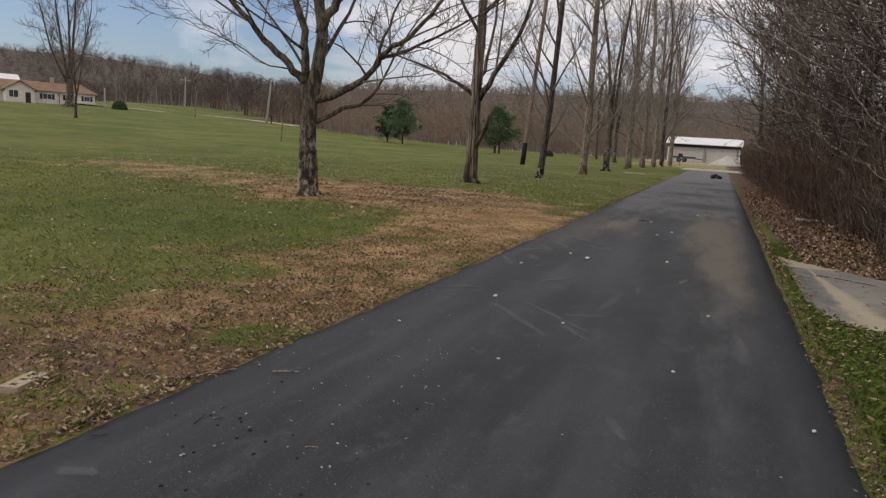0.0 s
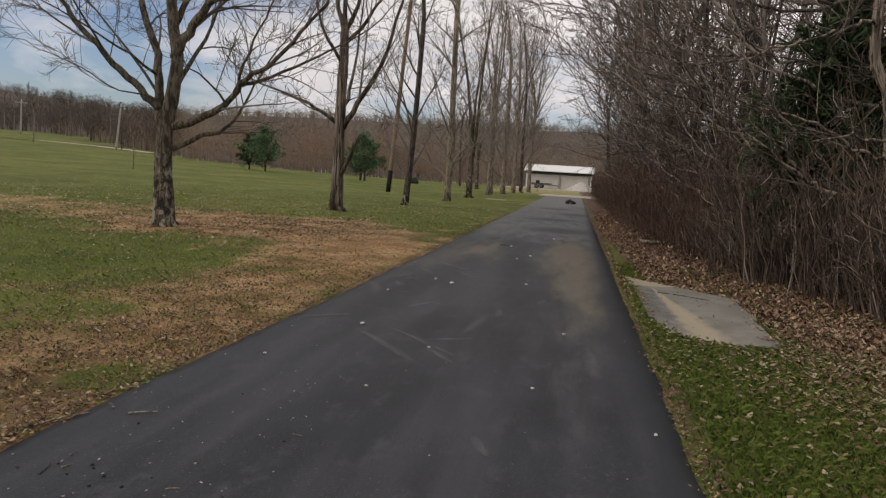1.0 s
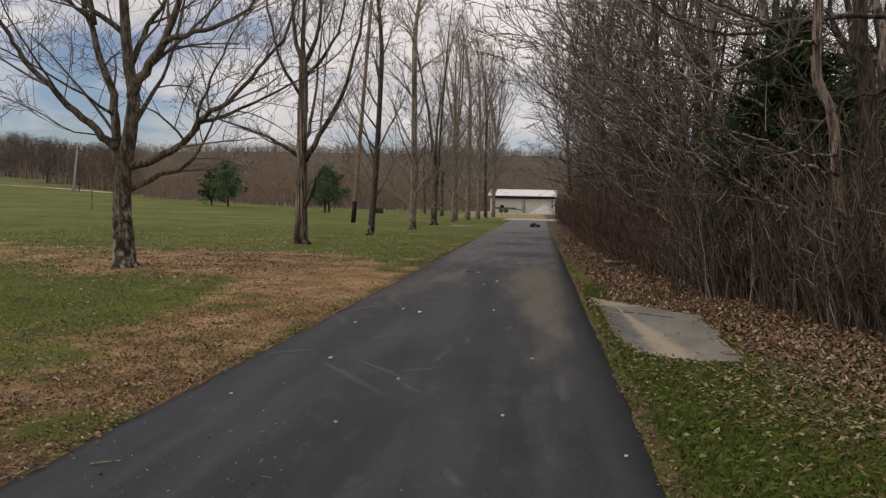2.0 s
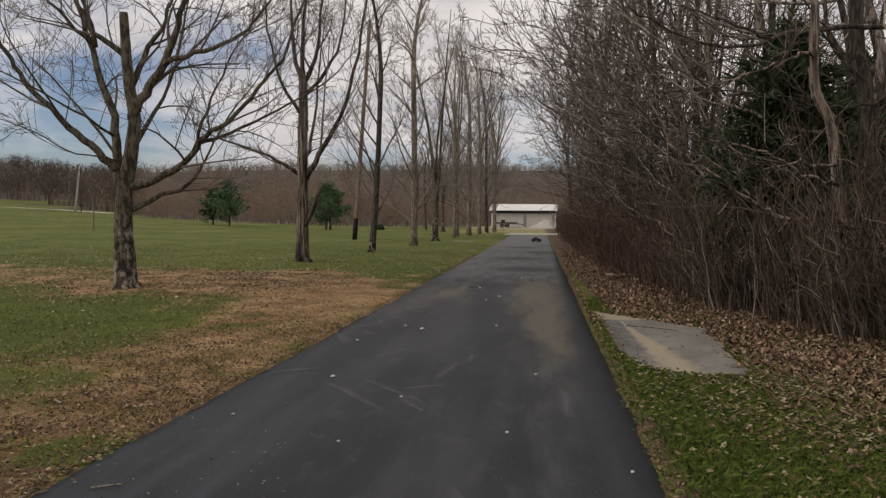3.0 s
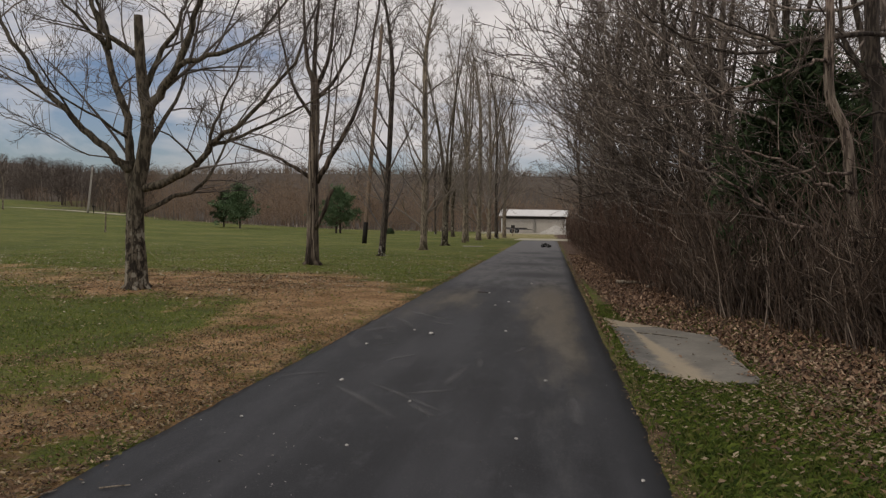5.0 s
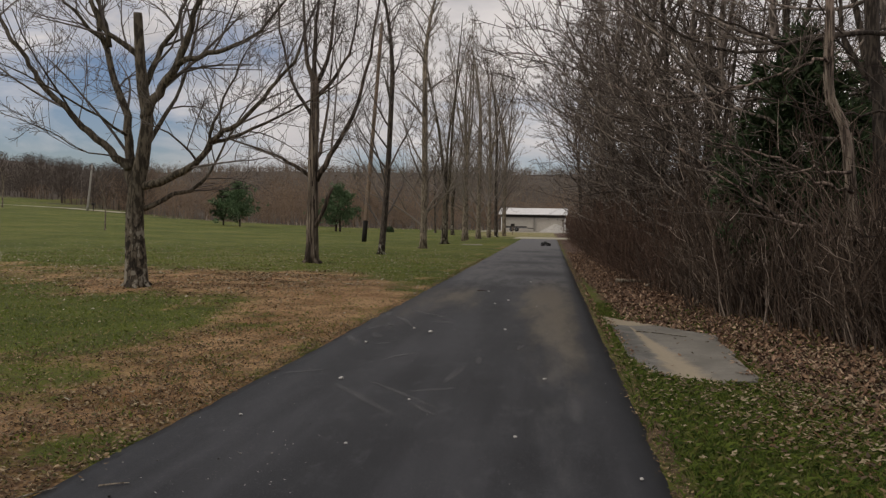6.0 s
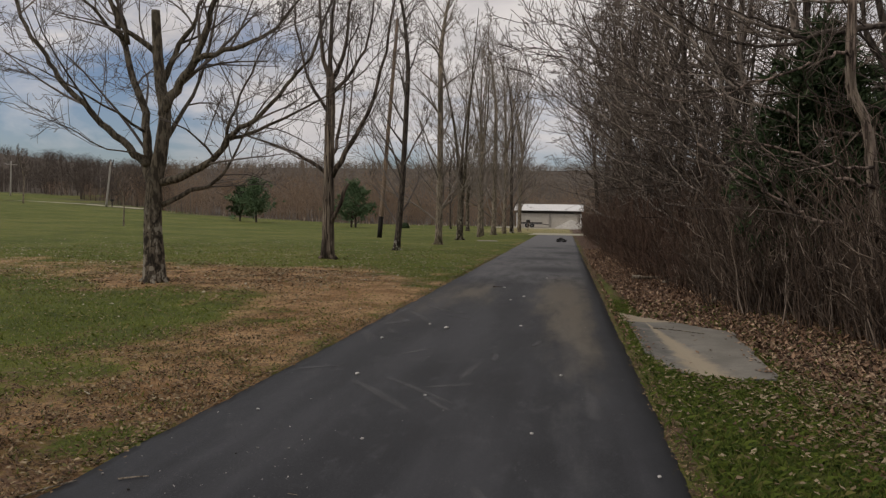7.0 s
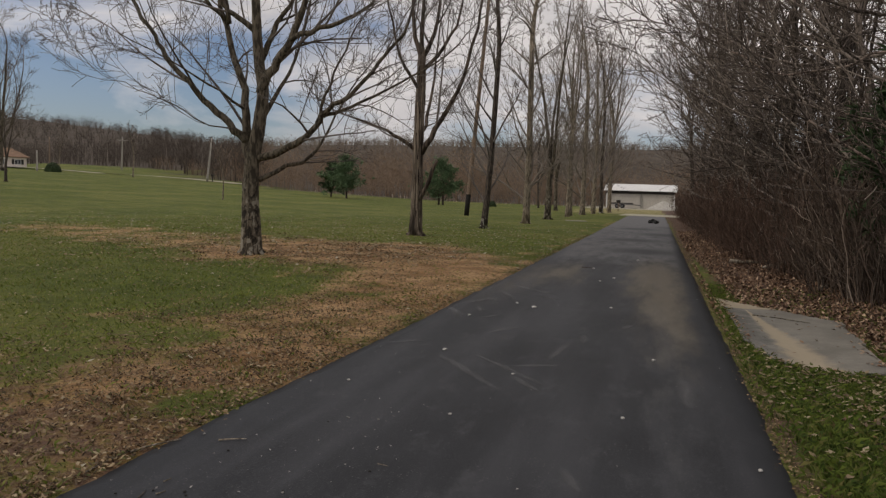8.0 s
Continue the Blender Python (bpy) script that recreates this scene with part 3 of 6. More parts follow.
dust = 1.0 * blob(vx, vy, -0.1, 14.0, 0.5, 4.2) + 0.65 * blob(vx, vy, -1.75, 13.5, 0.5, 2.2) + 0.55 * blob(vx, vy, 0.15, 9.0, 0.32, 3.0) + 0.45 * blob(vx, vy, -2.5, 12, 0.35, 4)
# Wheel wear near; farther off, a grazing sheen painted as paler asphalt.
worn_sheen = 0.62 * ease(vy, 13, 19) + 0.3 * ease(vy, 30, 42) + 0.25 * blob(vx, vy, 0.05, 6, 0.3, 5) + 0.16 * blob(vx, vy, -1.7, 6, 0.35, 6)
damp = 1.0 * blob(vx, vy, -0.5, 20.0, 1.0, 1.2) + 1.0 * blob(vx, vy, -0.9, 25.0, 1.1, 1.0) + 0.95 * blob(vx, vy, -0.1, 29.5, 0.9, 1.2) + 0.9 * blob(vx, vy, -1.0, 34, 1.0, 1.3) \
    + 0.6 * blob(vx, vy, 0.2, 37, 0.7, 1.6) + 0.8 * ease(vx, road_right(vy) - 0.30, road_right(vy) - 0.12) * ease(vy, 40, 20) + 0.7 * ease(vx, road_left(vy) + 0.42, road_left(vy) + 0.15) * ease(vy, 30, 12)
for zone, amount in (("dust", dust), ("worn_sheen", worn_sheen), ("damp", damp)):
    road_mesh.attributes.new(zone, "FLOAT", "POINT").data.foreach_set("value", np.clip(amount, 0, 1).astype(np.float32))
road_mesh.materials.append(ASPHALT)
road_mesh.polygons.foreach_set("use_smooth", np.ones(len(road_mesh.polygons), bool))
tagged(new("road", road_mesh), "narrow dark asphalt drive, dusty and worn in patches, sheen painted far off", "road", kind="structure")

lane = Shell()
lane.add([(-3.3, 58.3, -0.06), (2.6, 58.1, -0.06), (2.6, 63.0, -0.06), (-2.9, 63.4, -0.06),
          (-3.3, 58.35, 0.012), (2.6, 58.15, 0.012), (2.6, 62.9, 0.03), (-2.9, 63.3, 0.03)],
         [(4, 5, 6, 7), (0, 1, 5, 4), (1, 2, 6, 5), (2, 3, 7, 6), (3, 0, 4, 7)])
tagged(part("pavement", lane, PALE_CONCRETE, smooth=False), "pale concrete strip crossing the end of the drive", "pavement", kind="structure")


# ---- trees ----
def unit(v):
    v = np.asarray(v, float)
    return v / (np.linalg.norm(v) + 1e-9)


def wander(rng, p, d, length, n, bend, rise):
    """A wavering line from p along d, bending towards the sky by rise."""
    pts, d = [np.asarray(p, float)], unit(d)
    drift = rng.normal(0, bend * 0.75, 3)
    for _ in range(n):
        d = unit(d + drift + rng.normal(0, bend * 0.6, 3) + np.array((0, 0, rise)))
        pts.append(pts[-1] + d * length / n)
    return np.array(pts)


def aside(rng, d, angle):
    """A direction turned off d by that many degrees, any way round."""
    d = unit(d)
    a = unit(np.cross(d, rng.normal(0, 1, 3)))
    return unit(d * math.cos(radians(angle)) + a * math.sin(radians(angle)))


def along(pts, f):
    s = f * (len(pts) - 1)
    i = min(int(s), len(pts) - 2)
    return pts[i] + (pts[i + 1] - pts[i]) * (s - i), pts[i + 1] - pts[i]


SIDES = (8, 5, 3, 3, 3, 3)


def sprout(shell, rng, pts, r0, r1, level, spec, length):
    """Side branches of a limb, and theirs, down to twigs."""
    last, counts, angles, ratios, rise, bend = spec[:6]
    if level > last:
        return
    count = counts[level]
    for i in range(count):
        f = min(0.98, (0.22 if level > 1 else 0.15) + 0.78 * (i + rng.uniform(0.1, 0.9)) / count)
        p, d = along(pts, f)
        here = r0 + (r1 - r0) * f
        ln = length * ratios[level] * rng.uniform(0.65, 1.25) * (1.15 - 0.55 * f)
        r = max(here * (rng.uniform(0.28, 0.5) if level == 1 else rng.uniform(0.42, 0.68)), spec[6])
        n = 5 if level <= 1 else (4 if level == 2 else (3 if level == 3 else 2))
        way = aside(rng, d, angles[level] * rng.uniform(0.7, 1.3))
        if level <= 2 and way[2] < 0.05:
            way[2] = 0.3 * abs(way[2]) + 0.05
        line = wander(rng, p, way, ln, n, bend, rise)
        tip = max(r * 0.35, spec[6] * 0.7)
        shell.tube(line, np.linspace(r, tip, n + 1), SIDES[level])
        sprout(shell, rng, line, r, tip, level + 1, spec, ln)


def root_flare(trunk, rng, r, count=6):
    for i in range(count):
        a = i * 2 * math.pi / count + rng.uniform(-0.3, 0.3)
        u = np.array((math.cos(a), math.sin(a), 0))
        reach = r * rng.uniform(1.6, 2.4)
        trunk.tube([u * r * 0.45 + (0, 0, r * 1.7), u * r * 0.95 + (0, 0, r * 0.6), u * reach + (0, 0, -0.05)],
                   [r * 0.36, r * 0.36, r * 0.2], 6)


def trunk_tube(trunk, rng, pts, radii, sides=14):
    """A trunk whose outline is uneven from ring to ring."""
    first = trunk.n
    trunk.tube(pts, radii, sides, cap=True)
    ring = trunk.v[-1].reshape(len(pts), sides, 3)
    centre = ring.mean(1, keepdims=True)
    lobes = 1 + 0.07 * np.sin(np.arange(sides) * 3 * 2 * math.pi / sides + rng.uniform(0, 6))[None, :, None] + rng.normal(0, 0.025, (len(pts), sides, 1))
    trunk.v[-1] = (centre + (ring - centre) * lobes).reshape(-1, 3)
    return first


def shaggy(trunk, rng, line, radius, count, strip, length):
    """Loose strips of bark standing off a trunk, curling at their ends."""
    for _ in range(count):
        f = rng.uniform(0.0, 0.93)
        a, ln = rng.uniform(0, 6.28), length * rng.uniform(0.5, 1.4)
        p, d = along(line, f)
        d = unit(d)
        u = unit(np.cross(d, (math.sin(a), math.cos(a), 0.1)))
        r = radius[0] + (radius[1] - radius[0]) * f
        w = strip * rng.uniform(0.6, 1.4)
        curl = rng.uniform(0.2, 1.3)
        trunk.tube([p + u * (r * 0.93 + k * w * curl) + d * ln * (g - 0.5) for g, k in ((0, 0.9), (0.25, 0.1), (0.7, 0.0), (1.0, 0.7))],
                   [w * 0.35, w * 0.7, w * 0.75, w * 0.3], 4)


def smooth_line(points, n):
    """A Catmull-Rom line of n steps a span through a few points."""
    q = [np.asarray(p, float) for p in points]
    q = [2 * q[0] - q[1], *q, 2 * q[-1] - q[-2]]
    out = []
    for a, b, c, d in zip(q, q[1:], q[2:], q[3:]):
        for s in np.arange(n) / n:
            out.append(0.5 * (2 * b + (c - a) * s + (2 * a - 5 * b + 4 * c - d) * s * s + (3 * b - a - 3 * c + d) * s ** 3))
    return np.array([*out, q[-2]])


def finish_tree(name, trunk, crown, bark_m, twig_m, place, label, category="tree", group="", loose=None):
    root = new(name)
    stem = part("trunk", trunk, bark_m, root)
    if loose:
        tagged(part("loose_bark", loose, BARK_PEEL, stem), "grey strips of peeling bark", kind="stuff")
    part("crown", crown, twig_m, root, "bare branches and twigs")
    root.matrix_basis = place
    return tagged(root, label, category, group)


def limb_tree(name, seed, trunk_line, trunk_r, limbs, spec, bark_m, twig_m, place, label, group="", stub=None, shag=None):
    """A tree with chosen main limbs. A limb: radius at its foot, then points (sideways, back, up)."""
    rng = np.random.default_rng(seed)
    trunk, crown = Shell(), Shell()
    line = smooth_line(trunk_line, 4)
    f = np.linspace(0, 1, len(line))
    trunk_tube(trunk, rng, line, trunk_r[0] + (trunk_r[1] - trunk_r[0]) * f ** 0.8 + trunk_r[0] * 0.3 * np.exp(-f * 14))
    root_flare(trunk, rng, trunk_r[0])
    loose = None
    if shag:
        loose = Shell()
        shaggy(loose, rng, line, trunk_r, *shag)
    for r, *points in limbs:
        pl = smooth_line(points, 3)
        pl[1:-1] += rng.normal(0, 0.02, (len(pl) - 2, 3))
        length = np.linalg.norm(np.diff(pl, axis=0), axis=1).sum()
        tip = 0.32 * r
        trunk.tube(pl, tip + (r - tip) * (1 - np.linspace(0, 1, len(pl))) ** 1.35, 8, cap=True)
        sprout(crown, rng, pl, r, tip, 1, spec, length)
        more = wander(rng, pl[-1], pl[-1] - pl[-2], length * 0.5, 5, 0.16, 0.06)
        crown.tube(more, np.linspace(tip, 0.006, 6), 6)
        sprout(crown, rng, more, tip, 0.006, 1, spec, length * 0.7)
    if stub:
        trunk.tube(smooth_line(stub[1:], 3), np.linspace(stub[0], stub[0] * 0.8, 3 * (len(stub) - 2) + 1), 8, cap=True)
    return finish_tree(name, trunk, crown, bark_m, twig_m, place, label, "tree", group, loose)


def stand(x, y, rz=0.0, s=1.0, sink=0.03):
    return Matrix.Translation((x, y, float(land(x, y)) - sink)) @ pose(0, 0, 0, 0, 0, rz) @ Matrix.Diagonal((s, s, s, 1))


ROW = "row of trees along the drive"
SPREADING = (4, (0, 6, 4, 3, 2), (0, 42, 44, 42, 40), (0, 0.55, 0.66, 0.68, 0.6), 0.085, 0.14, 0.0052)
limb_tree("maple_tree", 11, [(0, 0, -0.05), (-0.03, 0, 0.85), (-0.04, 0, 1.5), (0.0, 0, 2.05), (0.10, 0, 2.55), (0.17, 0, 3.0), (0.22, 0, 3.5), (0.14, 0, 4.0), (0.08, 0, 4.6), (0.05, 0, 5.2), (0.03, 0, 5.57)], (0.195, 0.082), [
    (0.088, (0.10, 0, 2.08), (0.7, -0.1, 2.28), (1.1, -0.2, 2.47), (1.46, -0.3, 2.72), (1.8, -0.4, 3.07), (2.25, -0.5, 3.32), (2.75, -0.6, 3.8), (3.15, -0.7, 4.2), (3.5, -0.8, 4.7)),
    (0.045, (1.68, -0.35, 2.95), (2.05, -0.3, 3.06), (2.65, -0.2, 3.37), (3.4, -0.1, 3.78), (4.15, 0.0, 4.25)),
    (0.040, (1.52, -0.3, 2.8), (1.75, -0.5, 3.32), (2.15, -0.7, 4.0), (2.4, -0.8, 4.5)),
    (0.058, (0.12, 0.05, 1.62), (0.67, 0.2, 1.89), (1.1, 0.35, 2.13), (1.34, 0.45, 2.41), (1.54, 0.55, 2.85), (1.9, 0.7, 3.6)),
    (0.118, (-0.04, 0.05, 1.95), (-0.18, 0.08, 2.4), (-0.21, 0.1, 2.8), (-0.28, 0.15, 3.5), (-0.52, 0.2, 4.2), (-0.74, 0.3, 4.9), (-0.97, 0.35, 5.5), (-1.16, 0.4, 6.1), (-1.31, 0.4, 6.8)),
    (0.060, (-0.70, 0.3, 4.95), (-0.79, 0.2, 5.6), (-0.9, 0.1, 6.1), (-0.97, 0.1, 6.8)),
    (0.050, (-0.78, 0.3, 5.05), (-1.0, 0.1, 5.28), (-1.27, -0.1, 5.6), (-1.6, -0.2, 6.1), (-1.9, -0.3, 6.6)),
    (0.092, (-0.18, 0.05, 2.45), (-0.36, -0.05, 2.63), (-0.6, -0.1, 2.92), (-1.0, -0.2, 3.28), (-1.31, -0.3, 3.62), (-1.75, -0.4, 4.13), (-2.0, -0.45, 4.55), (-2.35, -0.5, 5.1), (-2.6, -0.5, 5.7), (-2.8, -0.5, 6.3)),
] + [
    (0.072, (0.08, 0.05, 4.7), (-0.13, 0.0, 4.88), (-0.52, -0.1, 5.14), (-0.71, -0.2, 5.5), (-0.86, -0.2, 5.95), (-0.97, -0.2, 6.55)),
    (0.115, (0.18, 0, 3.45), (0.33, -0.05, 3.78), (0.56, -0.1, 4.1), (0.91, -0.2, 4.55), (1.2, -0.3, 5.14), (1.36, -0.35, 5.6), (1.6, -0.4, 6.1), (1.85, -0.4, 6.7)),
    (0.072, (0.14, 0.05, 4.1), (0.37, 0.1, 4.7), (0.71, 0.15, 5.3), (0.91, 0.2, 5.85), (1.0, 0.2, 6.45)),
    (0.060, (0.90, -0.2, 4.5), (1.56, -0.3, 4.7), (2.15, -0.4, 4.85), (2.65, -0.45, 5.14), (3.04, -0.5, 5.6), (3.4, -0.5, 6.1)),
    (0.060, (0.10, 0.1, 2.8), (0.3, 0.8, 3.7), (0.5, 1.5, 4.9), (0.6, 2.0, 6.4)),
    (0.030, (-0.15, -0.1, 3.1), (-0.6, -0.8, 3.5), (-1.2, -1.4, 3.9), (-1.9, -1.8, 4.3)),
    (0.018, (-0.1, -0.1, 2.6), (-0.7, -0.6, 2.75), (-1.3, -1.0, 3.1), (-1.9, -1.2, 3.35), (-2.6, -1.3, 3.6)),
], SPREADING, BARK_MAPLE, TWIG_ROW, stand(-8.42, 13.1, 8), "bare spreading maple with grey lichen-patched bark on earth", ROW)

limb_tree("locust_tree", 12, [(-0.02, 0, -0.05), (0, 0, 1.5), (0.0, 0, 2.9), (0.02, 0, 4.4), (0.02, 0, 5.9)], (0.20, 0.115), [
    (0.075, (-0.1, 0, 2.85), (-0.6, -0.1, 3.2), (-1.2, -0.2, 3.5), (-2.0, -0.3, 3.75), (-2.7, -0.4, 4.0)),
    (0.10, (0.1, 0, 2.7), (0.55, -0.1, 3.5), (1.1, -0.2, 4.4), (1.6, -0.3, 5.6), (1.95, -0.3, 7.2), (2.1, -0.3, 8.8)),
    (0.08, (0.0, 0.1, 3.2), (0.1, 0.8, 4.0), (0.2, 1.4, 5.4), (0.3, 1.7, 7.2)),
    (0.085, (0.02, 0, 5.7), (-0.25, 0, 6.8), (-0.35, 0, 8.2), (-0.4, 0, 10.2)),
] + [
    (0.085, (0.05, 0, 5.8), (0.4, 0.1, 6.6), (0.6, 0.1, 8.0), (0.7, 0.1, 10.0)),
    (0.08, (0.05, 0, 5.9), (0.0, 0.2, 7.2), (0.05, 0.3, 9.0), (0.0, 0.3, 10.8)),
    (0.07, (0.1, 0, 5.4), (0.8, -0.2, 6.1), (1.3, -0.3, 7.2), (1.5, -0.4, 9.0)),
    (0.06, (-0.05, -0.05, 4.8), (-0.6, -0.5, 5.8), (-0.9, -0.8, 7.3), (-1.0, -1.0, 9.0)),
], (4, (0, 5, 5, 3, 2), (0, 40, 42, 42, 40), (0, 0.45, 0.58, 0.58, 0.5), 0.10, 0.16, 0.0062), BARK_FURROW, TWIG_ROW, stand(-7.72, 21.7, 8),
    "bare tree with peeling striped bark and a broken stub", ROW, stub=(0.07, (0.1, -0.1, 1.2), (0.42, -0.15, 1.85), (0.52, -0.15, 2.2), (0.66, -0.15, 2.5)), shag=(85, 0.034, 1.1))


def tall_tree(name, seed, height, r, fork, steep, spec, bark_m, twig_m, place, label, group="", lean=0.0, leaders=3, low=0.35, count=16, reach=0.30):
    """A tall narrow tree: a leader or a few, and ascending side limbs."""
    rng = np.random.default_rng(seed)
    trunk, crown = Shell(), Shell()
    line = smooth_line([(0, 0, -0.05), (lean * 0.3, 0, height * 0.2), (lean * 0.5 + rng.normal(0, 0.05), rng.normal(0, 0.05), fork), ], 5)
    trunk_tube(trunk, rng, line, np.linspace(r, r * 0.72, len(line)) + r * 0.28 * np.exp(-np.linspace(0, 12, len(line))), 12)
    root_flare(trunk, rng, r, 5)
    stems = []
    for i in range(leaders):
        a = rng.uniform(0, 6.28)
        off = 0.0 if leaders == 1 else rng.uniform(0.1, 0.22)
        d = np.array((math.cos(a) * off + lean * 0.06, math.sin(a) * off, 1.0))
        stem = wander(rng, line[-1] - (0, 0, 0.05), d, (height - fork) * rng.uniform(0.85, 1.05), 10, 0.05, 0.05)
        rr = r * (0.72 if leaders == 1 else 0.52)
        trunk.tube(stem, np.linspace(rr, rr * 0.16, 11), 8)
        stems.append((stem, rr))
    for i in range(count):
        f = low + (1 - low) * (i + rng.uniform(0, 1)) / count
        z = f * height
        if z < fork:
            p, base_r = line[min(int(z / fork * (len(line) - 1)), len(line) - 1)], r * 0.75
        else:
            stem, rr = stems[i % len(stems)]
            u = min(0.95, (z - fork) / (height - fork))
            p, _ = along(stem, u)
            base_r = rr * (1 - 0.8 * u)
        a = rng.uniform(0, 6.28)
        d = np.array((math.cos(a) * math.cos(radians(steep)), math.sin(a) * math.cos(radians(steep)), math.sin(radians(steep))))
        ln = height * reach * rng.uniform(0.6, 1.2) * (1.25 - 0.8 * f)
        rb = min(base_r * 0.46, 0.055)
        n = 6 if spec[4] > 0.055 else 9
        limb = wander(rng, p, d, ln, n, 0.12, 0.10 if spec[4] > 0.055 else 0.085)
        tip = 0.009 if spec[4] > 0.055 else 0.017
        crown.tube(limb, np.linspace(rb, tip, n + 1), 5)
        sprout(crown, rng, limb, rb, tip, 2, spec, ln)
    return finish_tree(name, trunk, crown, bark_m, twig_m, place, label, "tree", group)


NARROW = (4, (0, 0, 6, 4, 1), (0, 0, 38, 40, 40), (0, 0, 0.48, 0.58, 0.55), 0.10, 0.17, 0.0082)
dark_tall = tall_tree("tall_tree", 21, 13.5, 0.135, 7.0, 50, NARROW, BARK_SCAR, TWIG_ROW, stand(-7.0, 28.0, 0), "tall bare tree with dark bark scarred white at the foot", ROW, 0.7, 1, 0.14, 25, 0.24)
pale_tall = tall_tree("tall_tree", 22, 16.0, 0.175, 9.0, 48, NARROW, BARK_PALE, TWIG_SUNLIT, stand(-6.5, 34.7, 0), "tall straight bare tree with pale bark", ROW, 0.1, 1, 0.11, 37, 0.20)
fork_tall = tall_tree("tall_tree", 23, 14.0, 0.19, 2.6, 55, NARROW, BARK_MAPLE, TWIG_SUNLIT, stand(-6.55, 42.0, 0), "tall forked bare tree with grey bark", ROW, 0.2, 4, 0.13, 34, 0.22)
slim_tall = tall_tree("tall_tree", 24, 15.5, 0.125, 6.0, 58, NARROW, BARK_PALE, TWIG_SUNLIT, stand(-6.2, 48.6, 0), "slim tall bare tree with pale bark", ROW, 0.2, 3, 0.12, 40, 0.18)
for model, x, y, rz, s in ((slim_tall, -6.35, 51.5, 200, 1.1), (pale_tall, -5.9, 55.5, 40, 1.1), (slim_tall, -5.4, 59.5, 75, 1.15), (dark_tall, -5.0, 62.5, 250, 1.2),
                           (slim_tall, -4.6, 66.5, 310, 1.2), (pale_tall, -6.4, 70.0, 20, 1.1), (slim_tall, -5.2, 74.0, 95, 1.1), (fork_tall, -9.5, 66, 160, 0.85), (dark_tall, -12.5, 74, 130, 0.8)):
    copy_thing(model, stand(x, y, rz, s))

# trees on the meadow
limb_tree("meadow_tree", 31, [(0, 0, -0.1), (0.1, 0, 1.6), (0.1, 0, 3.0)], (0.40, 0.34), [
    (0.21, (0.0, 0, 2.6), (-0.5, 0.3, 5.4), (-0.9, 0.5, 8.4), (-1.3, 0.6, 12.5)),
    (0.21, (0.15, 0, 2.7), (0.55, -0.3, 5.6), (0.8, -0.5, 9.0), (1.1, -0.6, 13.0)),
    (0.19, (0.1, 0, 2.8), (0.1, 0.6, 6.0), (0.0, 0.9, 9.6), (-0.2, 1.2, 14.0)),
    (0.16, (0.0, 0, 2.5), (-0.9, -0.8, 4.6), (-1.7, -1.2, 7.4), (-2.3, -1.5, 10.6)),
    (0.16, (0.1, 0, 2.6), (1.0, 0.8, 4.8), (1.7, 1.1, 7.6), (2.2, 1.4, 10.8)),
], (4, (0, 8, 5, 3, 2), (0, 34, 38, 38, 38), (0, 0.46, 0.55, 0.58, 0.55), 0.10, 0.13, 0.013), BARK_MAPLE, TWIG, stand(-84, 71, 40, 1.25), "large bare tree with upswept limbs on the meadow")
tall_tree("young_tree", 32, 7.5, 0.12, 1.9, 48, NARROW, BARK_DARK, TWIG, stand(-54, 46.3, 0), "young bare tree on the meadow", "", 0.1, 3, 0.3, 16, 0.3)
sapling = tall_tree("sapling", 33, 4.4, 0.06, 1.4, 55, (3, (0, 0, 5, 3), (0, 0, 38, 40), (0, 0, 0.42, 0.5), 0.1, 0.13, 0.016), BARK_PALE, TWIG, stand(-31.5, 45.2, 0),
                    "thin bare sapling planted in the meadow grass", "", 0.1, 1, 0.3, 11, 0.26)
copy_thing(sapling, stand(-78.5, 89.4, 70, 1.9))
copy_thing(sapling, stand(-104, 100, 150, 1.7))


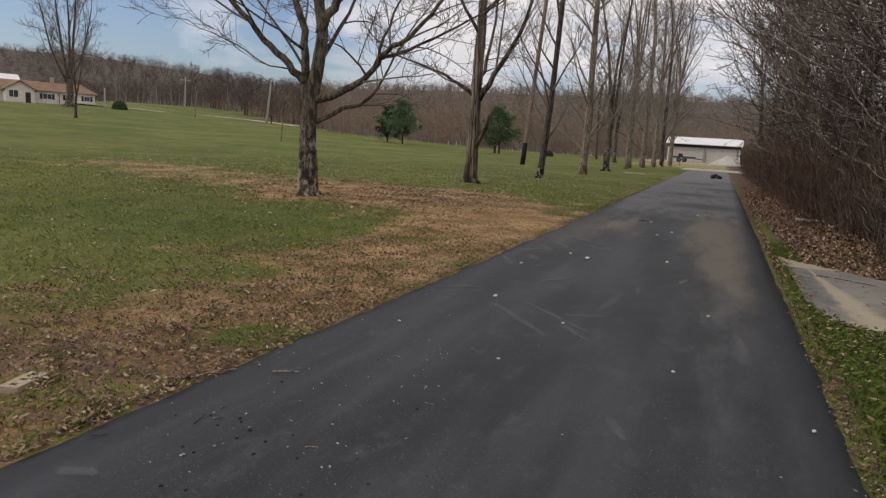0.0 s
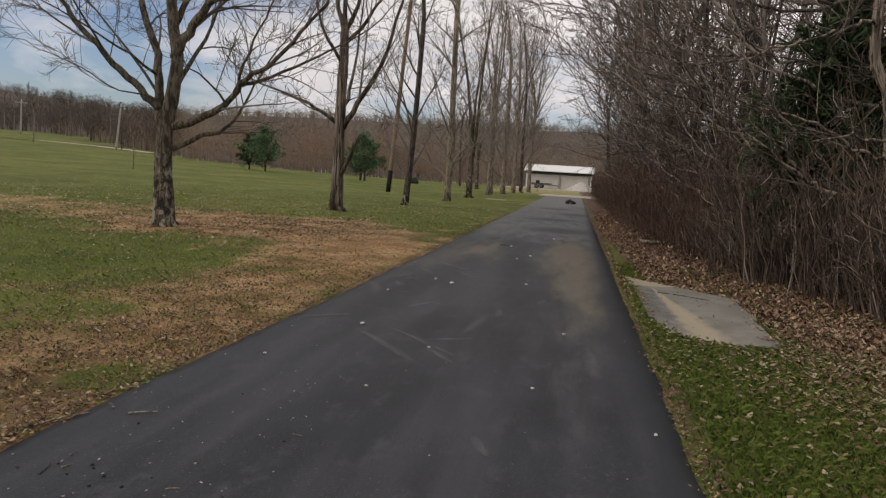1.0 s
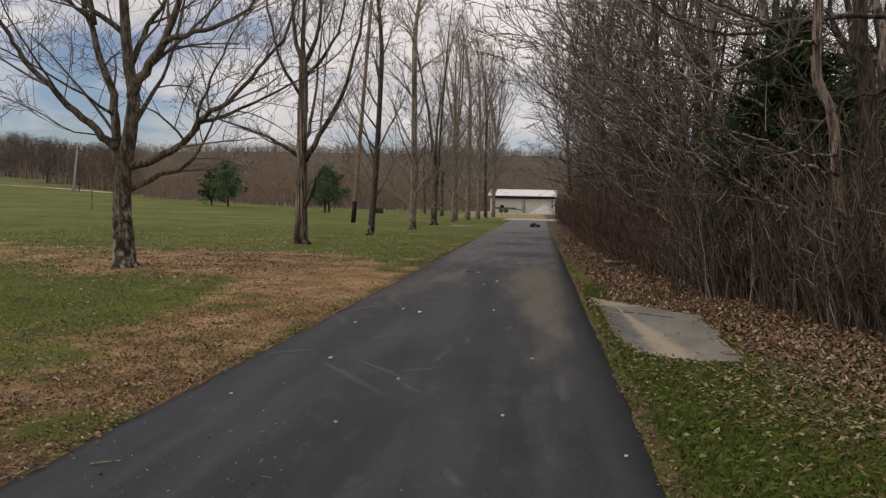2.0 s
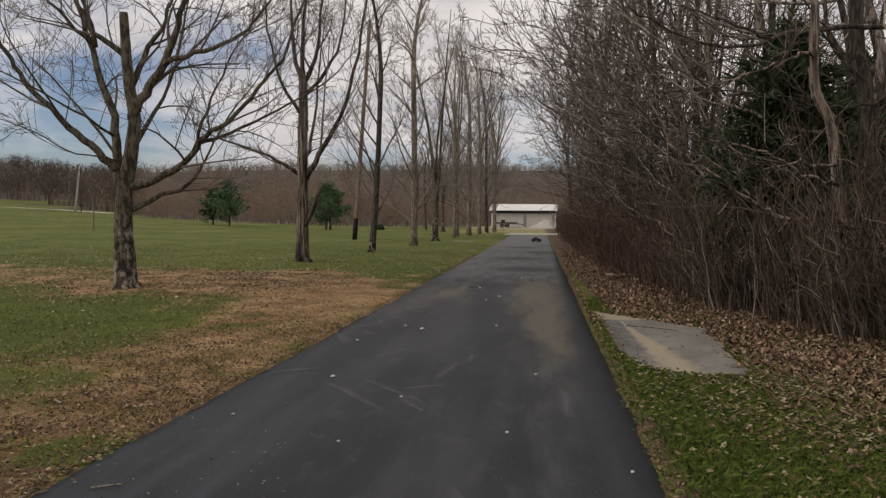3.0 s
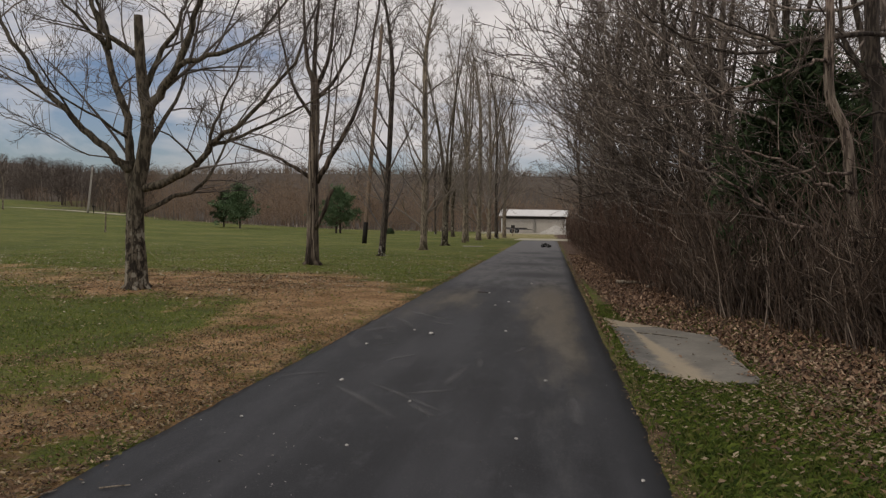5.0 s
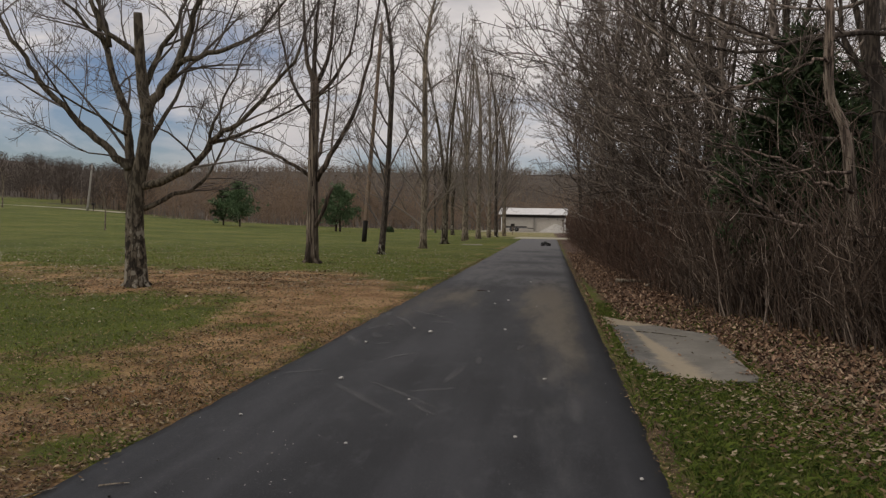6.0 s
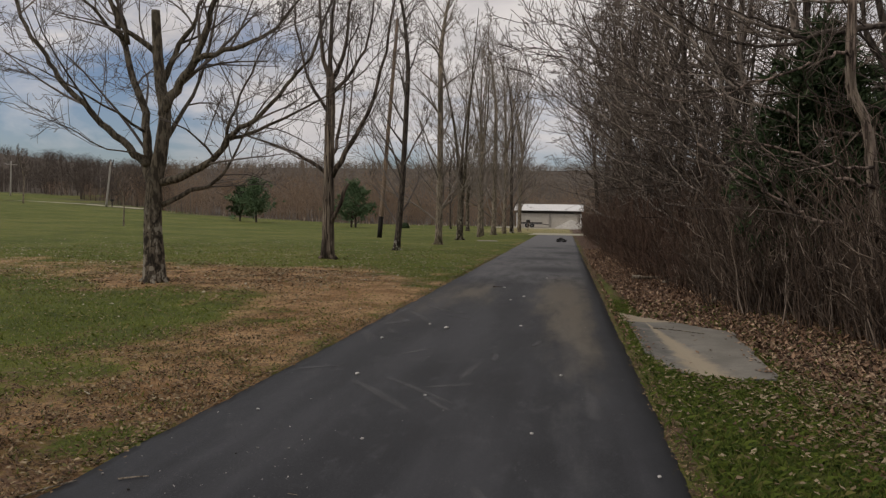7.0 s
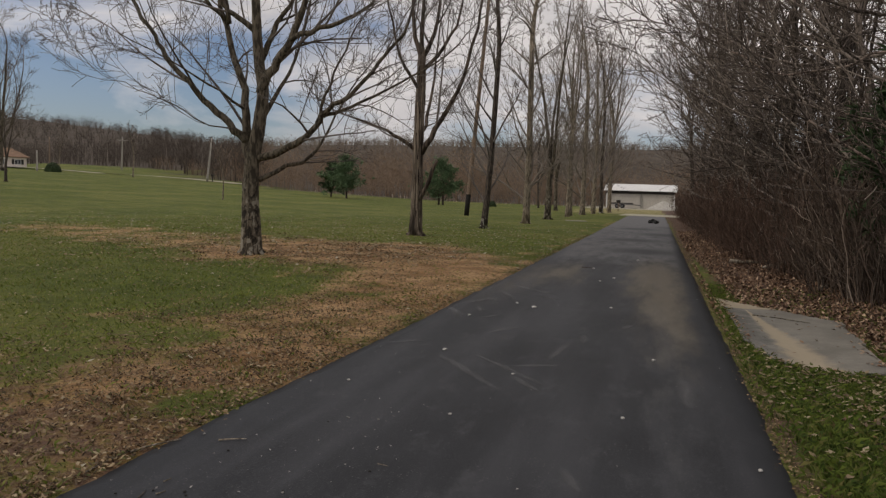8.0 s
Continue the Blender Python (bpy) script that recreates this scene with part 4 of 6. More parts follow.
# ---- conifers ----
def conifer(name, seed, height, radius, bare, tiers, tufts, needle, place, label, twin=False, blade=0.16, droop=0.0, shape=0.8):
    rng = np.random.default_rng(seed)
    root = new(name)
    stems = [(0.0, 0.0)] if not twin else [(-0.22, 0.0), (0.2, 0.1)]
    for sx, sy in stems:
        trunk = Shell()
        line = wander(rng, (sx, sy, -0.08), (-sx * 0.2, 0, 1), height * 0.9, 8, 0.02, 0.05)
        trunk.tube(line, np.linspace(height * 0.022 + 0.02, 0.015, 9), 8)
        part("trunk", trunk, BARK_DARK, root)
    boughs = Shell()
    verts, faces = [], []
    for t in range(tiers):
        f = (t + 0.5) / tiers
        z0 = bare + (height - bare) * f
        reach = radius * (1 - f) ** shape * (0.55 + 0.45 * min(1, f * 5)) + 0.12
        for b in range(max(4, int(9 * (1 - 0.5 * f)))):
            a, r = rng.uniform(0, 6.28), reach * rng.uniform(0.45, 1.3)
            d = np.array((math.cos(a), math.sin(a), 0.25 - droop))
            line = wander(rng, (0, 0, z0 + rng.normal(0, 0.08)), d, r, 4, 0.12, 0.05)
            boughs.tube(line, np.linspace(0.022, 0.006, 5), 3)
            for k in range(tufts):
                p, d2 = along(line, rng.uniform(0.25, 1.0))
                p = p + rng.normal(0, 0.10 * radius / 1.5, 3)
                for q in range(9):
                    w = unit(unit(d2) * 0.6 + rng.normal(0, 0.65, 3) + (0, 0, 0.25))
                    s = unit(np.cross(w, rng.normal(0, 1, 3))) * blade * 0.11
                    e = w * blade * rng.uniform(0.6, 1.3)
                    i = len(verts)
                    verts += [p - s, p + s, p + e]
                    faces.append((i, i + 1, i + 2))
    crown = Shell()
    crown.add(verts, faces)
    limb = part("crown", crown, needle, root, "dense green needle tufts", smooth=False)
    tagged(part("bough_frame", boughs, BARK_DARK, root), kind="stuff")
    root.matrix_basis = place
    return tagged(root, label, "pine")


conifer("pine_tree", 41, 4.4, 3.1, 0.9, 10, 12, NEEDLE, stand(-33.0, 70.0), "bushy green pine standing in the meadow", blade=0.42, shape=0.72)
conifer("pine_tree", 42, 4.3, 2.7, 0.8, 11, 12, NEEDLE, stand(-21.2, 67.0), "rounded green pine with two stems in the meadow", True, 0.36, shape=0.66)
conifer("pine_tree", 43, 3.9, 1.5, 0.7, 8, 7, NEEDLE_DARK, stand(-35.6, 71.5), "small dark pine beside a larger pine", blade=0.4, shape=0.55)
conifer("spruce_tree", 44, 4.5, 1.75, 0.5, 18, 19, NEEDLE_DARK, stand(4.25, 13.1), "dark green spruce inside the brushy wood", blade=0.26, droop=0.15, shape=0.6)
conifer("spruce_tree", 45, 4.6, 2.0, 0.6, 12, 11, NEEDLE_DARK, stand(6.5, 15.6), "dark green spruce inside the brushy wood", blade=0.28, droop=0.2)

# ---- the wood beside the drive ----
WOOD = "bare trees in the wood beside the drive"
TANGLED = (4, (0, 0, 4, 3, 1), (0, 0, 27, 30, 32), (0, 0, 0.80, 0.66, 0.55), 0.05, 0.10, 0.0085)
OPEN_TOP = (3, (0, 0, 4, 3), (0, 0, 30, 32), (0, 0, 0.60, 0.55), 0.058, 0.09, 0.0080)
wood_models = [
    tall_tree("wood_tree", 51, 9.0, 0.12, 2.0, 10, TANGLED, BARK_DARK, TWIG, stand(4.6, 20.0), "bare tangled tree with dark bark in the wood", WOOD, 0.2, 3, 0.16, 20, 0.40),
    tall_tree("wood_tree", 52, 10.5, 0.14, 3.0, 5, TANGLED, BARK_MAPLE, TWIG, stand(6.5, 24.0), "bare spreading tree with grey bark in the wood", WOOD, -0.3, 2, 0.18, 19, 0.38),
    tall_tree("wood_tree", 53, 7.0, 0.08, 1.0, 18, TANGLED, BARK_DARK, TWIG, stand(3.6, 17.0), "slim bare many-stemmed tree in the wood", WOOD, 0.0, 5, 0.14, 25, 0.40),
    tall_tree("wood_tree", 54, 12.0, 0.13, 4.5, 34, OPEN_TOP, BARK_DARK, TWIG, stand(9.5, 22.0), "tall bare tree with dark bark in the wood", WOOD, 0.3, 2, 0.30, 11, 0.26),
]
rng = np.random.default_rng(60)
spots = [(rng.uniform(2.9, 4.3), y) for y in (*np.arange(21.0, 40, 3.2), *np.arange(40.5, 62, 3.8))] + [(rng.uniform(5.5, 9), y) for y in (*np.arange(17.5, 40, 8.0), *np.arange(42, 62, 8))] \
    + [(7.5, 17.0)]
for i, (x, y) in enumerate(spots):
    kind = (0, 2, 3, 2, 1, 2)[i % 6] if x < 5 else (3, 0, 3, 1)[i % 4]
    copy_thing(wood_models[kind], stand(x + 0.02 * max(0, 30 - y) * (x < 5), y + rng.uniform(-0.8, 0.8), rng.uniform(0, 360), rng.uniform(0.8, 1.12)))

FRINGE = (4, (0, 0, 6, 4, 1), (0, 0, 30, 32, 34), (0, 0, 0.58, 0.60, 0.55), 0.045, 0.11, 0.0070)
fringe = tall_tree("wood_tree", 55, 11.0, 0.13, 4.0, 32, FRINGE, BARK_DARK, TWIG, stand(3.0, 20.5, 60, 1.1), "bare tree leaning its twigs out over the drive", WOOD, -0.2, 2, 0.36, 30, 0.27)
for i, (x, y) in enumerate(((2.7, 25.0), (2.5, 29.5), (2.7, 34.0), (2.3, 39.0), (2.2, 45.0), (2.0, 52.0))):
    copy_thing(fringe, stand(x, y, 157 + 97 * i, 1.1))


def wavy(rng, foot, d, length, n, kink):
    """A stem that wavers about one direction."""
    pts, d = [np.asarray(foot, float)], unit(d)
    for _ in range(n):
        pts.append(pts[-1] + unit(d + rng.normal(0, kink, 3)) * length / n)
    return np.array(pts)


def shrub(name, seed, stems, height, spread_, twigs, place, label, foot_r=0.6, stout=1.0, material=TWIG_BRUSH):
    """A thicket: many thin wavering stems from one foot, much twigged."""
    rng = np.random.default_rng(seed)
    root = new(name)
    canes, fine = Shell(), Shell()
    for i in range(stems):
        a = rng.uniform(0, 6.28)
        foot = np.array((math.cos(a), math.sin(a), 0)) * foot_r * math.sqrt(rng.uniform(0, 1)) + (0, 0, -0.05)
        lean = rng.uniform(0.0, spread_)
        b = a + rng.normal(0, 0.9)
        h = height * rng.uniform(0.35, 1.15)
        line = wavy(rng, foot, (math.cos(b) * lean - 0.20, math.sin(b) * lean - 0.05, 1), h, 7, 0.17)
        r = stout * rng.uniform(0.005, 0.013)
        canes.tube(line, np.linspace(r, 0.0042, 8), 4)
        for k in range(twigs):
            p, d = along(line, rng.uniform(0.2, 1.0))
            ln = rng.uniform(0.2, 0.7) * height / 2.2
            t = wavy(rng, p, aside(rng, d, rng.uniform(15, 45)), ln, 2, 0.2)
            fine.tube(t, (0.0074, 0.0058, 0.0042), 3)
            p2, d2 = along(t, rng.uniform(0.25, 0.9))
            fine.tube(wavy(rng, p2, aside(rng, d2, 36), ln * 0.5, 2, 0.2), (0.0060, 0.0052, 0.0040), 3)
    tagged(part("brushwood", canes, material, root), kind="stuff")
    tagged(part("twig_tangle", fine, material, root), kind="stuff")
    root.matrix_basis = place
    return tagged(root, label, "shrub", "brush along the edge of the wood")


def foot_line(y):
    """Where the brush begins, beside the drive."""
    return np.interp(y, [4, 8.2, 9.1, 10.2, 11.2, 12.6, 15.6, 23, 45, 60], [5.0, 4.15, 4.0, 3.75, 3.3, 2.75, 2.45, 2.1, 1.55, 1.4])


shrubs = [shrub("shrub", 71, 34, 1.8, 0.30, 5, stand(4.5, 9.0), "leafless grey-brown brush of many thin stems"),
          shrub("shrub", 72, 30, 2.2, 0.26, 6, stand(3.4, 12.6), "leafless grey-brown brush of many thin stems"),
          shrub("shrub", 73, 34, 1.3, 0.42, 5, stand(2.95, 15.0), "low leafless tangle of brown twigs"),
          shrub("shrub", 74, 24, 2.8, 0.22, 7, stand(4.3, 12.0), "taller leafless grey-brown brush"),
          shrub("shrub", 76, 38, 1.9, 0.34, 6, stand(2.6, 17.0), "dense leafless reddish-brown brush beside the drive", 0.75, 0.8, TWIG_RED)]
spots = []
for back, gap in ((0.25, 1.0), (1.0, 1.5), (2.0, 2.4)):
    y = 7.6 if back < 2 else 8.4
    while y < 60:
        spots.append((float(foot_line(y)) + back + rng.uniform(-0.2, 0.25), y + rng.uniform(-0.3, 0.3), back))
        y += gap * (1.0 if y < 22 else 1.0 + (y - 22) / 16)
for i, (x, y, back) in enumerate(spots):
    kind = ((2, 0, 1, 2) if y < 15 else (4, 2, 4, 4))[i % 4] if back < 0.5 else ((1, 3, 0, 3) if y < 19 else (4, 3, 4, 1))[i % 4]
    copy_thing(shrubs[kind], stand(x, y, rng.uniform(-50, 50), rng.uniform(0.75, 1.15) * (1.0 if back < 0.5 else 1.22 if back < 1.5 else 1.5)))

upright = shrub("shrub", 75, 40, 1.7, 0.10, 3, stand(4.25, 8.3), "close upright leafless stems at the edge of the wood", 0.45, 1.15)
for i, (x, y) in enumerate(((4.0, 9.3), (3.75, 10.0), (3.45, 10.9), (3.1, 11.9), (4.7, 8.9), (4.4, 9.9), (3.9, 11.3), (5.1, 8.2))):
    copy_thing(upright, stand(x, y, (-50, 15, 40)[i % 3], (1.0, 0.85, 1.1)[i % 3]))

# the two near trunks of the wood, with long dead limbs reaching out
DEAD = (3, (0, 6, 4, 2), (0, 34, 34, 36), (0, 0.38, 0.55, 0.55), 0.03, 0.14, 0.0055)
limb_tree("wood_tree", 81, [(0.2, 0, -0.05), (0.12, 0, 0.9), (0.03, 0, 1.42), (-0.03, 0, 1.85), (-0.09, 0, 2.35), (-0.18, 0, 2.85), (-0.33, 0, 3.17), (-0.39, 0, 3.4), (-0.41, 0, 3.9), (-0.42, 0, 4.45), (-0.5, 0, 6.2), (-0.55, 0, 8.5)], (0.070, 0.050), [
    (0.028, (-0.05, -0.05, 1.95), (-0.37, -0.15, 2.03), (-0.6, -0.2, 2.1), (-0.78, -0.25, 2.25), (-1.1, -0.3, 2.37), (-1.55, -0.4, 2.5), (-1.95, -0.45, 2.6), (-2.4, -0.5, 2.68)),
    (0.039, (0.1, -0.05, 1.3), (-0.14, -0.15, 1.31), (-0.57, -0.3, 1.43), (-0.93, -0.4, 1.5), (-1.16, -0.45, 1.63), (-1.36, -0.5, 1.74), (-1.7, -0.55, 1.98), (-2.12, -0.6, 2.25), (-2.5, -0.7, 2.5)),
    (0.022, (-1.36, -0.5, 1.74), (-1.48, -0.55, 1.95), (-1.75, -0.7, 2.15), (-2.1, -0.85, 2.3)),
    (0.024, (-0.08, -0.05, 2.24), (-0.5, -0.3, 2.22), (-0.75, -0.4, 2.26), (-1.2, -0.6, 2.15), (-1.47, -0.7, 2.28), (-1.72, -0.8, 2.45)),
    (0.026, (-0.39, 0, 3.75), (-0.55, -0.1, 3.8), (-0.82, -0.25, 3.66), (-1.16, -0.35, 3.54), (-1.82, -0.5, 3.3), (-2.36, -0.6, 3.13), (-2.95, -0.7, 3.11), (-3.46, -0.8, 3.35)),
    (0.022, (0.05, -0.1, 1.55), (0.35, -0.4, 1.8), (0.5, -0.5, 2.3)),
    (0.039, (-0.45, 0, 5.0), (-1.4, -0.2, 5.3), (-2.4, -0.5, 5.5), (-3.3, -0.7, 5.9)),
    (0.043, (-0.5, 0, 5.2), (0.2, -0.3, 6.0), (1.0, -0.5, 7.2)),
], DEAD, BARK_RED, TWIG, stand(4.14, 10.5, 0), "slim tree with shaggy reddish bark and long dead limbs", WOOD, shag=(210, 0.016, 0.34))
limb_tree("wood_tree", 82, [(-0.05, 0, -0.05), (-0.1, 0, 1.2), (-0.2, 0, 2.46), (-0.26, 0, 3.4), (-0.37, 0, 3.85), (-0.42, 0, 4.6), (-0.5, 0, 6.0), (-0.5, 0, 9.0)], (0.135, 0.085), [
    (0.046, (0.45, 0.4, 4.25), (0.03, 0.0, 4.28), (-0.6, -0.3, 4.2), (-1.34, -0.6, 4.1), (-1.92, -0.8, 3.94), (-2.4, -0.95, 3.85), (-2.83, -1.0, 3.89), (-3.43, -1.1, 4.15), (-3.9, -1.2, 4.4)),
    (0.028, (-1.86, -0.78, 3.97), (-2.17, -0.8, 4.13), (-2.43, -0.8, 4.21), (-2.77, -0.8, 4.34), (-3.2, -0.85, 4.48)),
    (0.028, (-0.22, 0, 2.9), (0.05, -0.2, 3.2), (-0.35, -0.45, 3.1), (-0.69, -0.5, 3.04), (-1.06, -0.6, 3.03), (-1.36, -0.7, 3.04), (-1.7, -0.8, 3.17)),
    (0.060, (-0.26, 0, 3.4), (-0.5, 0.1, 3.82), (-0.7, 0.15, 4.1), (-0.78, 0.2, 4.8), (-0.9, 0.3, 6.2)),
    (0.054, (-0.22, 0, 3.0), (0.1, -0.2, 3.5), (0.5, -0.3, 4.1), (0.9, -0.4, 5.6)),
    (0.048, (-0.45, 0, 5.2), (-1.2, -0.5, 5.8), (-2.3, -0.9, 6.0), (-3.3, -1.0, 6.5)),
], DEAD, BARK_DARK, TWIG, stand(5.05, 11.4, 0), "thick dark-barked tree in the wood", WOOD)


def arching_tree(seed, height, r, count, place, label):
    """A wood tree whose long limbs sag outwards and sweep up at their ends."""
    rng = np.random.default_rng(seed)
    line = [(rng.normal(0, 0.04) * z, rng.normal(0, 0.04) * z, z) for z in (-0.05, 1.2, 2.6, 4.0, 5.5, height)]
    limbs = []
    for i in range(count):
        z = 1.3 + 3.9 * (i + rng.uniform(0, 0.8)) / count
        a = math.pi + rng.normal(0, 0.75) if i % 4 else rng.uniform(0, 6.28)
        reach, sag, rise = rng.uniform(2.0, 3.9), rng.uniform(0.0, 0.5), rng.uniform(0.9, 2.0)
        bow = rng.normal(0, 0.35)
        points = []
        for f in (0.0, 0.18, 0.36, 0.54, 0.72, 0.88, 1.0):
            d, w = reach * f, bow * math.sin(math.pi * f) + rng.normal(0, 0.05)
            points.append((d * math.cos(a) - w * math.sin(a), d * math.sin(a) + w * math.cos(a), z - sag * math.sin(math.pi * f) + rise * f ** 2.2 + rng.normal(0, 0.03)))
        limbs.append((rng.uniform(0.030, 0.046), *points))
    return limb_tree("wood_tree", seed, line, (r, r * 0.6), limbs, ARCHED, BARK_GREY, TWIG, place, label, WOOD)


ARCHED = (3, (0, 5, 3, 1), (0, 34, 38, 40), (0, 0.42, 0.6, 0.6), 0.05, 0.13, 0.0085)
arched = [arching_tree(83, 7.5, 0.085, 8, stand(4.3, 14.2), "grey-limbed bare tree arching towards the drive"),
          arching_tree(84, 8.5, 0.095, 8, stand(3.9, 16.8), "grey-limbed bare tree arching towards the drive")]
for i, (x, y, rz, k) in enumerate(((4.0, 19.6, 25, 1.0), (5.6, 13.0, -20, 1.05), (3.6, 23.5, 10, 1.05), (3.4, 18.1, -8, 0.9), (3.1, 21.4, -25, 1.0), (3.0, 27.0, 20, 1.1))):
    copy_thing(arched[i % 2], stand(x, y, rz, k))
for x, y, rz, k in ((3.8, 18.8, 30, 1.0), (5.3, 17.4, 140, 1.05), (4.8, 22.0, 250, 0.95), (6.9, 13.8, 80, 1.1), (6.2, 15.2, 200, 1.0), (4.4, 25.5, 320, 1.0), (6.0, 20.0, 15, 1.1)):
    copy_thing(wood_models[3], stand(x, y, rz, k))


# ---- far woods: bare trees beyond counting ----
def far_woods(name, seed, count, place, height, sticks, girth, label, material=TWIG_FAR, even=1.0):
    """Bare trees far off: a tapering stem each and many fine, rising twigs."""
    rng = np.random.default_rng(seed)
    spot = np.array([place(rng) for _ in range(count)])
    x, y = spot[:, 0], spot[:, 1]
    bearing = np.degrees(np.arctan2(x, y))
    h = height * rng.uniform(0.7, 1.2, count) * (1 + even * (0.10 * np.sin(1.1 * bearing) + 0.08 * np.sin(2.7 * bearing + 1)))
    base = np.stack([x, y, land(x, y) - 0.2], 1)
    lean = np.stack([rng.normal(0, 0.06, count), rng.normal(0, 0.06, count), np.ones(count)], 1)
    k = (count, sticks)
    ball = rng.normal(0, 1, (*k, 3))
    ball *= (rng.uniform(0.25, 1, k) ** 0.5 / np.linalg.norm(ball, axis=2))[..., None]
    p = base[:, None] + lean[:, None] * (h * 0.54)[:, None, None] + ball * np.stack([0.30 * h, 0.30 * h, 0.42 * h], 1)[:, None]
    a, up = rng.uniform(0, 6.28, k), rng.uniform(0.0, 1.5, k)
    d = np.stack([np.cos(a), np.sin(a), up], 2) / np.sqrt(1 + up * up)[..., None]
    q = p + d * (h[:, None] * rng.uniform(0.08, 0.20, k))[..., None]
    r = girth * rng.uniform(0.3, 0.75, k)
    p = np.concatenate([base, p.reshape(-1, 3)])
    q = np.concatenate([base + lean * (h * 0.7)[:, None], q.reshape(-1, 3)])
    r = np.concatenate([girth * rng.uniform(0.6, 1.2, count), r.ravel()])
    tri = np.array([(math.cos(t), math.sin(t), 0) for t in (0, 2.1, 4.2)])
    verts = np.concatenate([p[:, None] + tri[None] * r[:, None, None], q[:, None]], 1).reshape(-1, 3)
    i = np.arange(len(p))[:, None, None] * 4
    faces = (i + np.array([(0, 1, 3), (1, 2, 3), (2, 0, 3)])[None]).reshape(-1, 3)
    me = bpy.data.meshes.new(name)
    me.vertices.add(len(verts))
    me.vertices.foreach_set("co", verts.ravel())
    me.loops.add(faces.size)
    me.loops.foreach_set("vertex_index", faces.ravel())
    me.polygons.add(len(faces))
    me.polygons.foreach_set("loop_start", np.arange(0, faces.size, 3))
    me.update(calc_edges=True)
    me.materials.append(material)
    return tagged(new(name, me), label, "woods", kind="stuff")


def polar(b, d):
    return d * math.sin(radians(b)), d * math.cos(radians(b))


def edge_place(rng):
    b = rng.uniform(-35, 12)
    return polar(b, float(wood_edge(b)) + rng.uniform(0, 1) ** 1.5 * 40)


def hillside_place(rng):
    b = rng.uniform(-63, -32)
    return polar(b, float(wood_edge(b)) + rng.uniform(0, 1) ** 1.5 * 60)


def hill_place(rng):
    b = rng.uniform(-35, 20)
    return polar(b, float(wood_edge(b)) * (1 + 0.58 * rng.uniform(0, 1)) + 25 + rng.uniform(0, 1) * 125)



def left_hill_place(rng):
    b = rng.uniform(-66, -32)
    return polar(b, float(wood_edge(b)) * (1 + 0.58 * rng.uniform(0, 1)) + 25 + rng.uniform(0, 1) * 125)


def brush_place(rng):
    b = rng.uniform(-40, 6)
    return polar(b, float(wood_edge(b)) + rng.uniform(-3, 10))


far_woods("hillside_woods", 98, 700, hillside_place, 7.5, 66, 0.085, "bare grey-brown woods at the foot of the hill", TWIG_HILL)
far_woods("hillside_trunks", 88, 170, hillside_place, 7.5, 3, 0.17, "pale bare trunks at the edge of the hill woods", TRUNK_FAR)
far_woods("edge_trunks", 87, 130, edge_place, 7.0, 3, 0.06, "bare trunks among the brush beyond the meadow", TRUNK_FAR)
far_woods("woods", 91, 700, edge_place, 6.4, 80, 0.042, "bare brown woods along the far edge of the meadow", TWIG_RUSSET)
far_woods("hill_woods", 92, 1200, hill_place, 4.4, 30, 0.12, "bare brown trees covering the far rise")
far_woods("hill_woods", 99, 1700, left_hill_place, 4.6, 26, 0.17, "bare grey-brown trees covering the far hill", TWIG_HILL)
far_woods("edge_brush", 93, 650, brush_place, 3.6, 46, 0.032, "leafless brown brush at the far edge of the meadow", TWIG_RUSSET)


def stalk_place(rng):
    b = rng.uniform(-33, -4)
    return polar(b, float(wood_edge(b)) - rng.uniform(2, 5))


far_woods("stalks", 96, 150, stalk_place, 0.95, 2, 0.05, "pale dry stalks along the edge of the meadow", STALK)


def skyline_place(rng):
    b = rng.uniform(-30, -4)
    return polar(b, float(wood_edge(b)) + rng.uniform(2, 25))


def ridge_place(rng):
    b = rng.uniform(-62, 8)
    edge = float(wood_edge(b))
    return polar(b, 1.55 * edge + 130 + rng.uniform(-14, 4))


far_woods("ridge_woods", 97, 1700, ridge_place, 3.0, 24, 0.13, "bare brown trees along the top of the far hill")


def deep_place(rng):
    return rng.uniform(8.5, 34), rng.uniform(2, 95)


def thicket_place(rng):
    y = 13 + 50 * rng.uniform(0, 1) ** 1.3
    return float(foot_line(y)) + rng.uniform(1.6, 8.0), y


# Spots out of view, right of and behind the camera.
def unseen_shade_place(rng):
    return rng.uniform(6.0, 30), rng.uniform(-40, 6)


# Fill for the wood; its inner shade is put into the twig colour.
far_woods("shade_wood", 95, 400, deep_place, 5.2, 40, 0.035, "bare trees of the wood, darkened for its inner shade, partly unseen", TWIG_SHADED)
far_woods("shade_wood", 86, 230, thicket_place, 4.4, 70, 0.022, "bare undergrowth between the trees, darkened for the wood's inner shade", TWIG_SHADED)
# Unseen trees added to block sky light from the right verge.
far_woods("shade_wood", 89, 260, unseen_shade_place, 7.5, 60, 0.035, "bare trees of the wood, darkened for its inner shade, partly unseen", TWIG_SHADED)
far_woods("tall_far_trees", 94, 46, skyline_place, 11.5, 46, 0.06, "tall thin bare trees standing over the far woods")


# ---- the lane to the house ----
lane = Shell()
line = smooth_line([(-150, 112, 0), (-118, 108, 0), (-100, 106, 0), (-84, 104, 0), (-72, 101, 0), (-64, 97, 0)], 6)
side = np.gradient(line, axis=0)
side = np.stack([-side[:, 1], side[:, 0], 0 * side[:, 0]], 1)
side /= np.linalg.norm(side, axis=1, keepdims=True)
n = len(line)
both = np.concatenate([line - side * 1.35, line, line + side * 1.35])
both[:, 2] = np.concatenate([land(line[:, 0], line[:, 1])] * 3) + 0.10
